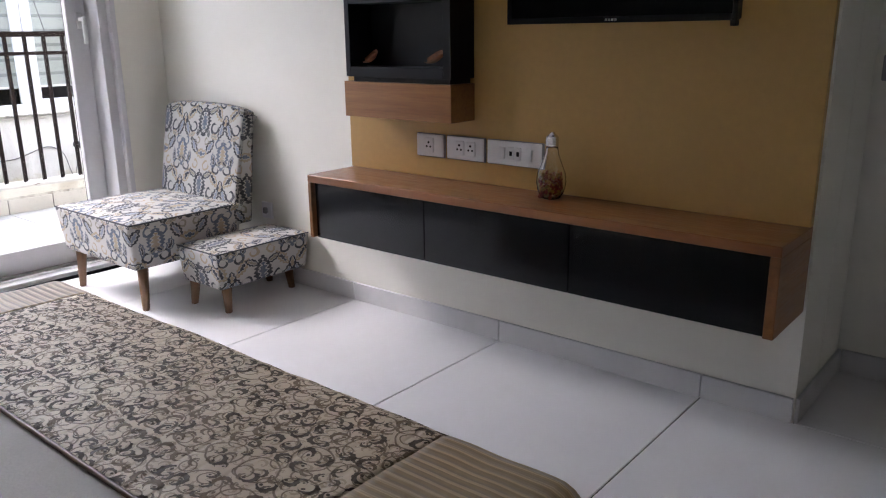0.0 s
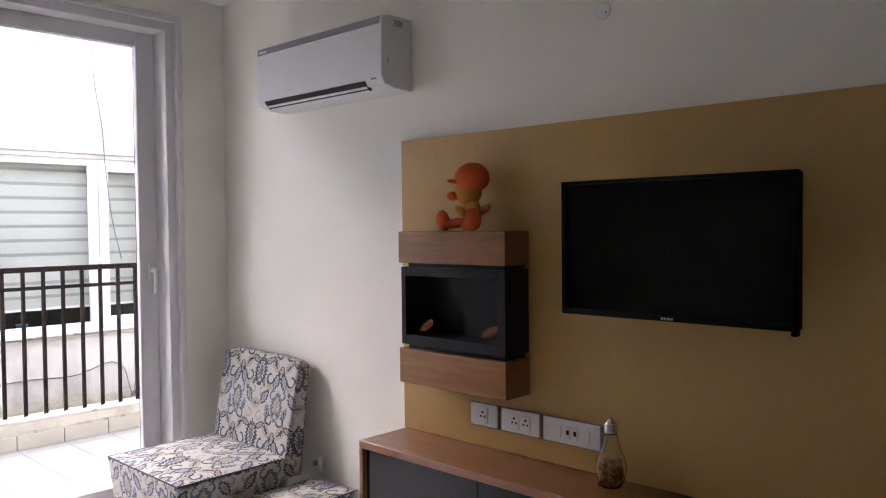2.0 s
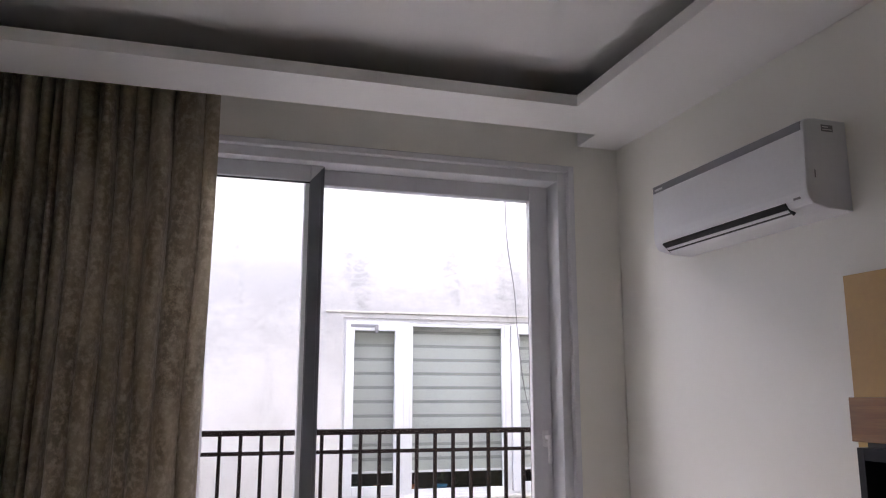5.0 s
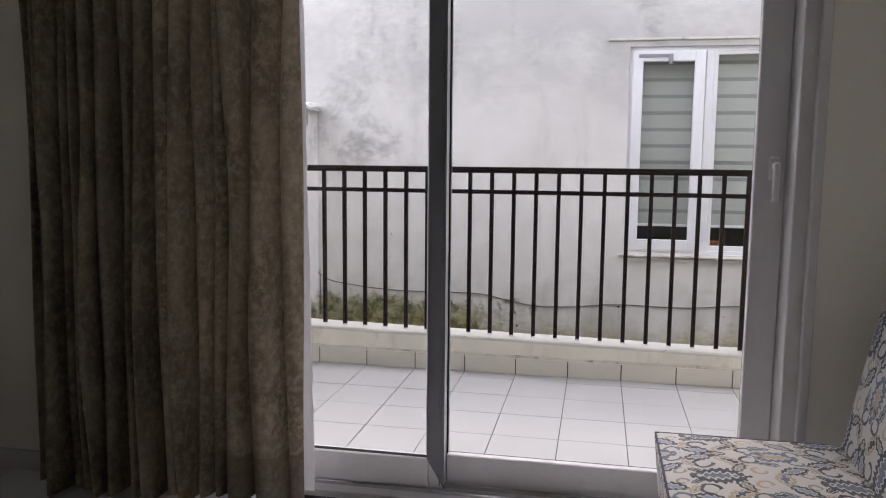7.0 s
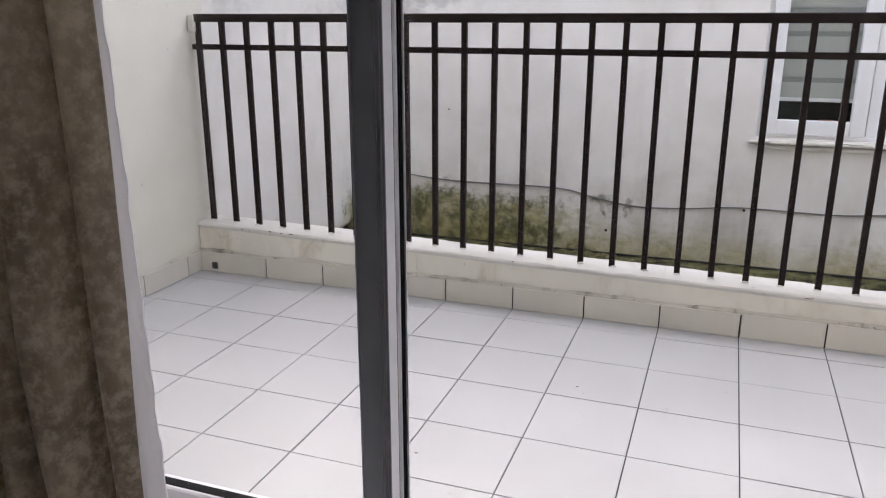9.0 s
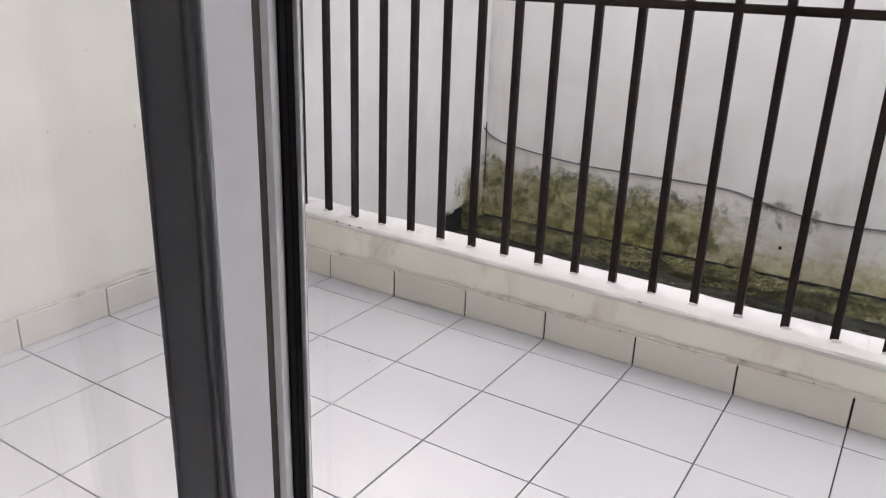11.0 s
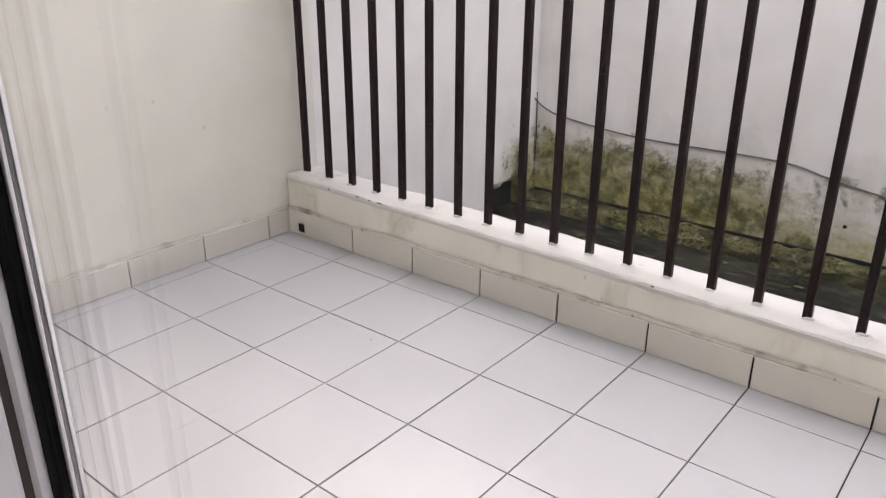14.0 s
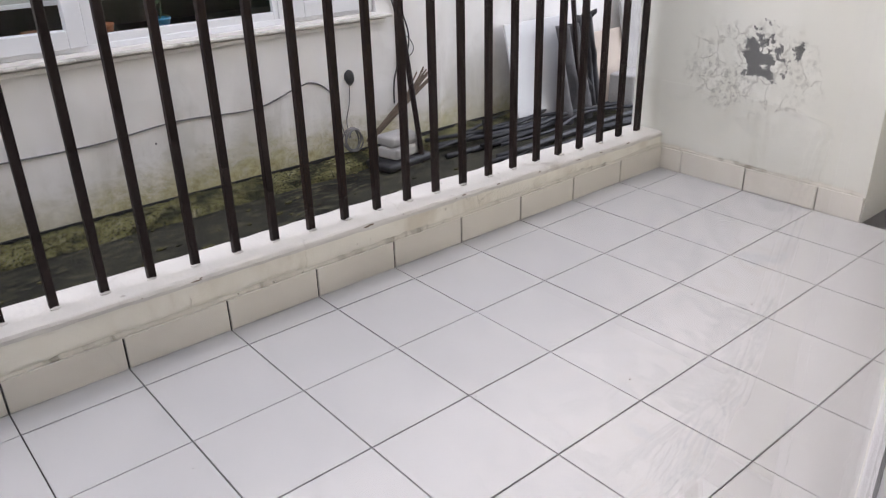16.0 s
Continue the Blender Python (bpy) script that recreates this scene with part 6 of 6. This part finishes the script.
solid("iron_angle", bx(4.95, 7.6, 1.22, 1.27, LOW, LOW + 0.045, 0.003), M_RAIL, "long dark iron angle lying along the gully", "metal bar")


def leaning(x0, x1, h, y_foot, y_top, thick, mat, name, label, cat):
    b = bx(x0, x1, -thick / 2, thick / 2, 0, h, 0.004)
    bmesh.ops.transform(b, matrix=Matrix.Translation((0, y_foot, LOW + 0.01)) @ Matrix.Rotation(-math.atan2(y_top - y_foot, h), 4, "X"), verts=b.verts)
    return solid(name, b, mat, label, cat)


leaning(5.80, 6.42, 0.72, 1.85, 2.03, 0.02, M_SLAB, "white_board", "white melamine board leaning on the neighbour's wall", "board")
leaning(6.62, 7.1, 0.55, 1.88, 2.02, 0.02, M_BOARD, "beige_board", "beige plywood board leaning on the neighbour's wall", "board")
leaning(7.05, 7.5, 0.8, 1.86, 2.04, 0.03, M_BLOCK, "pale_board", "pale worn board leaning on the neighbour's wall", "board")


def draped(x0, x1, z0, z1, y, seed):
    def f(u, v):
        n = noise.noise(Vector((u * 4 + seed, v * 3, 0)))
        return (x0 + (x1 - x0) * u + 0.04 * n, y + 0.12 * (v - 0.5) + 0.035 * math.sin(u * 17 + v * 4 + seed) + 0.03 * n, z0 + (z1 - z0) * v + 0.05 * n * (v < 0.2))
    return sheet(f, 30, 24, 0.006)


solid("draped_sack", draped(6.14, 6.42, LOW + 0.02, 0.30, 1.80, 1.0), M_SACK, "dark woven sack hung over the leaning board", "sack", smooth=True)
solid("plastic_sheet", draped(6.40, 6.56, LOW + 0.02, 0.34, 1.84, 6.0), M_TARP, "black plastic sheet crumpled against the wall", "plastic sheet", smooth=True)
solid("iron_pole", tube([(6.30, 1.72, LOW), (6.36, 1.98, 1.05)], 0.018, 8), M_RAIL, "dark iron pole leaning on the neighbour's wall", "metal bar")
solid("carton", stone(6.85, 1.70, LOW, 0.16, 0.11, 0.14, 8), M_BLOCK, "pale worn carton standing in the gully", "box", smooth=True)

gravel = bmesh.new()
rg = random.Random(31)
for k in range(170):
    gx, gy, r = rg.uniform(-0.05, 6.5), rg.uniform(0.5, 1.95), rg.choice((0.006, 0.008, 0.011, 0.016))
    add(gravel, blob((gx, gy, LOW + r * 0.3), (r * rg.uniform(0.8, 1.7), r, r * 0.6), 1, 0.5, 4))
solid("gravel", gravel, M_LEDGE, "small stones and crumbs scattered over the wet gully", "gravel", at=(3.0, 1.2, LOW), kind="stuff")

# ---- tiles, piece by piece ----
room_floor = thing("floor", (1.6, -4.3, FLOOR), "glossy off-white vitrified tiles with thin dark joints", "floor", kind="structure")
tile_mesh = {}


def tile(parent, x0, x1, y0, y1, z, h, mat, gap, b):
    key = (round(x1 - x0, 3), round(y1 - y0, 3), mat.name)
    if key not in tile_mesh:
        w, d = (x1 - x0) / 2 - gap, (y1 - y0) / 2 - gap
        bm = bx(-w, w, -d, d, -h, 0, b)
        me = bpy.data.meshes.new("tile")
        bm.to_mesh(me)
        bm.free()
        me.materials.append(mat)
        tile_mesh[key] = me
    o = new("tile", tile_mesh[key])
    o.parent = parent
    o.location = Vector(((x0 + x1) / 2, (y0 + y1) / 2, z)) - parent.location
    return o


xs = [-0.2, 0.05, 0.85, 1.65, 2.45, 3.25, 3.746]
ys = [-6.9, -6.39, -5.59, -4.79, -3.99, -3.19, -2.39, WALL_WIN - 0.002]
for xa, xb in zip(xs, xs[1:]):
    for ya, yb in zip(ys, ys[1:]):
        if xa > 3.2 and yb > -5.05 and ya > -5.1:
            continue
        tile(room_floor, xa, xb, ya, yb if not (xa > 3.2 and yb > -5.0) else -5.077, FLOOR, 0.01, M_TILE, 0.0026, 0.0008)

bal_floor = thing("balcony_floor", (2.4, -0.7, 0.0), "square cream ceramic balcony tiles with dark dirty joints", "floor", kind="structure")
bxs = [BAL_L] + [TILE * i for i in range(0, 16)] + [BAL_R, BAL_R + 0.31, BAL_R + 0.62, BAL_R + 0.93]
bys = [OUT_WIN, -1.55, -1.24, -0.93, -0.62, -0.31, 0.0, PAR_IN]
rt = random.Random(3)
for i, (xa, xb) in enumerate(zip(bxs, bxs[1:])):
    for ya, yb in zip(bys, bys[1:]):
        if xa > BAL_R - 0.01 and yb > -0.8:
            continue
        tile(bal_floor, xa, xb, ya, yb, rt.uniform(-0.0006, 0.0006), 0.008, M_BTILE, 0.0019, 0.0008)

par_skirt = thing("baseboard_parapet", (2.4, PAR_IN, 0.0), "cream tile skirting along the parapet, joints dirty", "baseboard", kind="structure")
for xa, xb in zip(bxs[:-3], bxs[1:-3]):
    if xb - xa < 0.1:
        continue
    a = BAL_L + 0.002 if xa < 0.01 else xa
    part("skirting_tile", bx(a + 0.003, xb - 0.003, PAR_IN - 0.010, PAR_IN - 0.001, 0.0015, 0.101 + rt.uniform(-0.002, 0.002), 0.0015), M_SKIRT, par_skirt)
side_l = thing("baseboard_balcony_left", (BAL_L, -0.7, 0.0), "cream tile skirting along the balcony side wall", "baseboard", kind="structure")
side_r = thing("baseboard_balcony_right", (BAL_R, -0.3, 0.0), "cream tile skirting along the peeling wall", "baseboard", kind="structure")
for ya, yb in zip(bys, bys[1:]):
    if yb - ya > 0.1:
        part("skirting_tile", bx(BAL_L + 0.001, BAL_L + 0.010, ya + 0.002, yb - 0.002, 0.0015, 0.101 + rt.uniform(-0.002, 0.002), 0.0015), M_SKIRT, side_l)
    if ya > -0.8 and yb - ya > 0.1:
        part("skirting_tile", bx(BAL_R - 0.010, BAL_R - 0.001, ya + 0.002, yb - 0.002, 0.0015, 0.101 + rt.uniform(-0.002, 0.002), 0.0015), M_SKIRT, side_r)
    if ya < -0.6 and ya > -0.7:
        part("skirting_tile", bx(BAL_R - 0.010, BAL_R - 0.001, -0.797, ya - 0.002, 0.0015, 0.101, 0.0015), M_SKIRT, side_r)
part("grout_bed", bx(BAL_L + 0.012, BAL_R - 0.012, PAR_IN - 0.0045, PAR_IN - 0.0012, 0.0, 0.098), M_GROUT, par_skirt, "dark dirty joints behind the tiles")
part("grout_bed", bx(BAL_L + 0.0012, BAL_L + 0.0045, OUT_WIN + 0.01, PAR_IN - 0.006, 0.0, 0.098), M_GROUT, side_l, "dark dirty joints behind the tiles")
part("grout_bed", bx(BAL_R - 0.0045, BAL_R - 0.0012, -0.796, PAR_IN - 0.006, 0.0, 0.098), M_GROUT, side_r, "dark dirty joints behind the tiles")
# ragged mortar smeared over the skirting's upper edge


def smear(p0, p1, out, seed):
    n = int((Vector(p1) - Vector(p0)).length / 0.012)

    def f(u, v):
        q = Vector(p0).lerp(Vector(p1), u)
        k = u * n
        hi = 0.016 + 0.012 * noise.noise(Vector((k * 0.05, seed, 0))) + 0.006 * noise.noise(Vector((k * 0.4, seed, 3)))
        lo = -0.006 + 0.008 * noise.noise(Vector((k * 0.09, seed, 7)))
        bulge = 0.002 + 0.0055 * math.sin(math.pi * min(1, v * 1.2)) * (0.6 + 0.4 * noise.noise(Vector((k * 0.3, seed, 5))))
        return q + Vector(out) * bulge + Vector((0, 0, lo + (hi - lo) * v))
    return sheet(f, n, 4, 0.0)


part("mortar_line", smear((BAL_L + 0.004, PAR_IN - 0.002, 0.101), (BAL_R - 0.004, PAR_IN - 0.002, 0.101), (0, -1, 0), 1.0), M_MORTAR, par_skirt, "grey ragged mortar line")
part("mortar_line", smear((BAL_L + 0.002, OUT_WIN + 0.01, 0.101), (BAL_L + 0.002, PAR_IN - 0.004, 0.101), (1, 0, 0), 2.0), M_MORTAR, side_l, "grey ragged mortar line")
part("mortar_line", smear((BAL_R - 0.002, -0.795, 0.101), (BAL_R - 0.002, PAR_IN - 0.004, 0.101), (-1, 0, 0), 3.0), M_MORTAR, side_r, "grey ragged mortar line")

# crumbs of dirt on the balcony tiles
bits = bmesh.new()
rb = random.Random(14)
for k in range(36):
    x, y = rb.uniform(0.2, 4.8), rb.uniform(-1.4, 0.08)
    r = rb.choice((0.0012, 0.0018, 0.002, 0.003))
    add(bits, blob((x, y, 0.0015), (r * rb.uniform(0.8, 1.8), r, r * 0.5), 1, 0.5, 4))
solid("floor_dirt", bits, M_STICK, "scattered crumbs of dirt on the balcony tiles", "dirt", at=(2.4, -0.7, 0.0), kind="stuff")
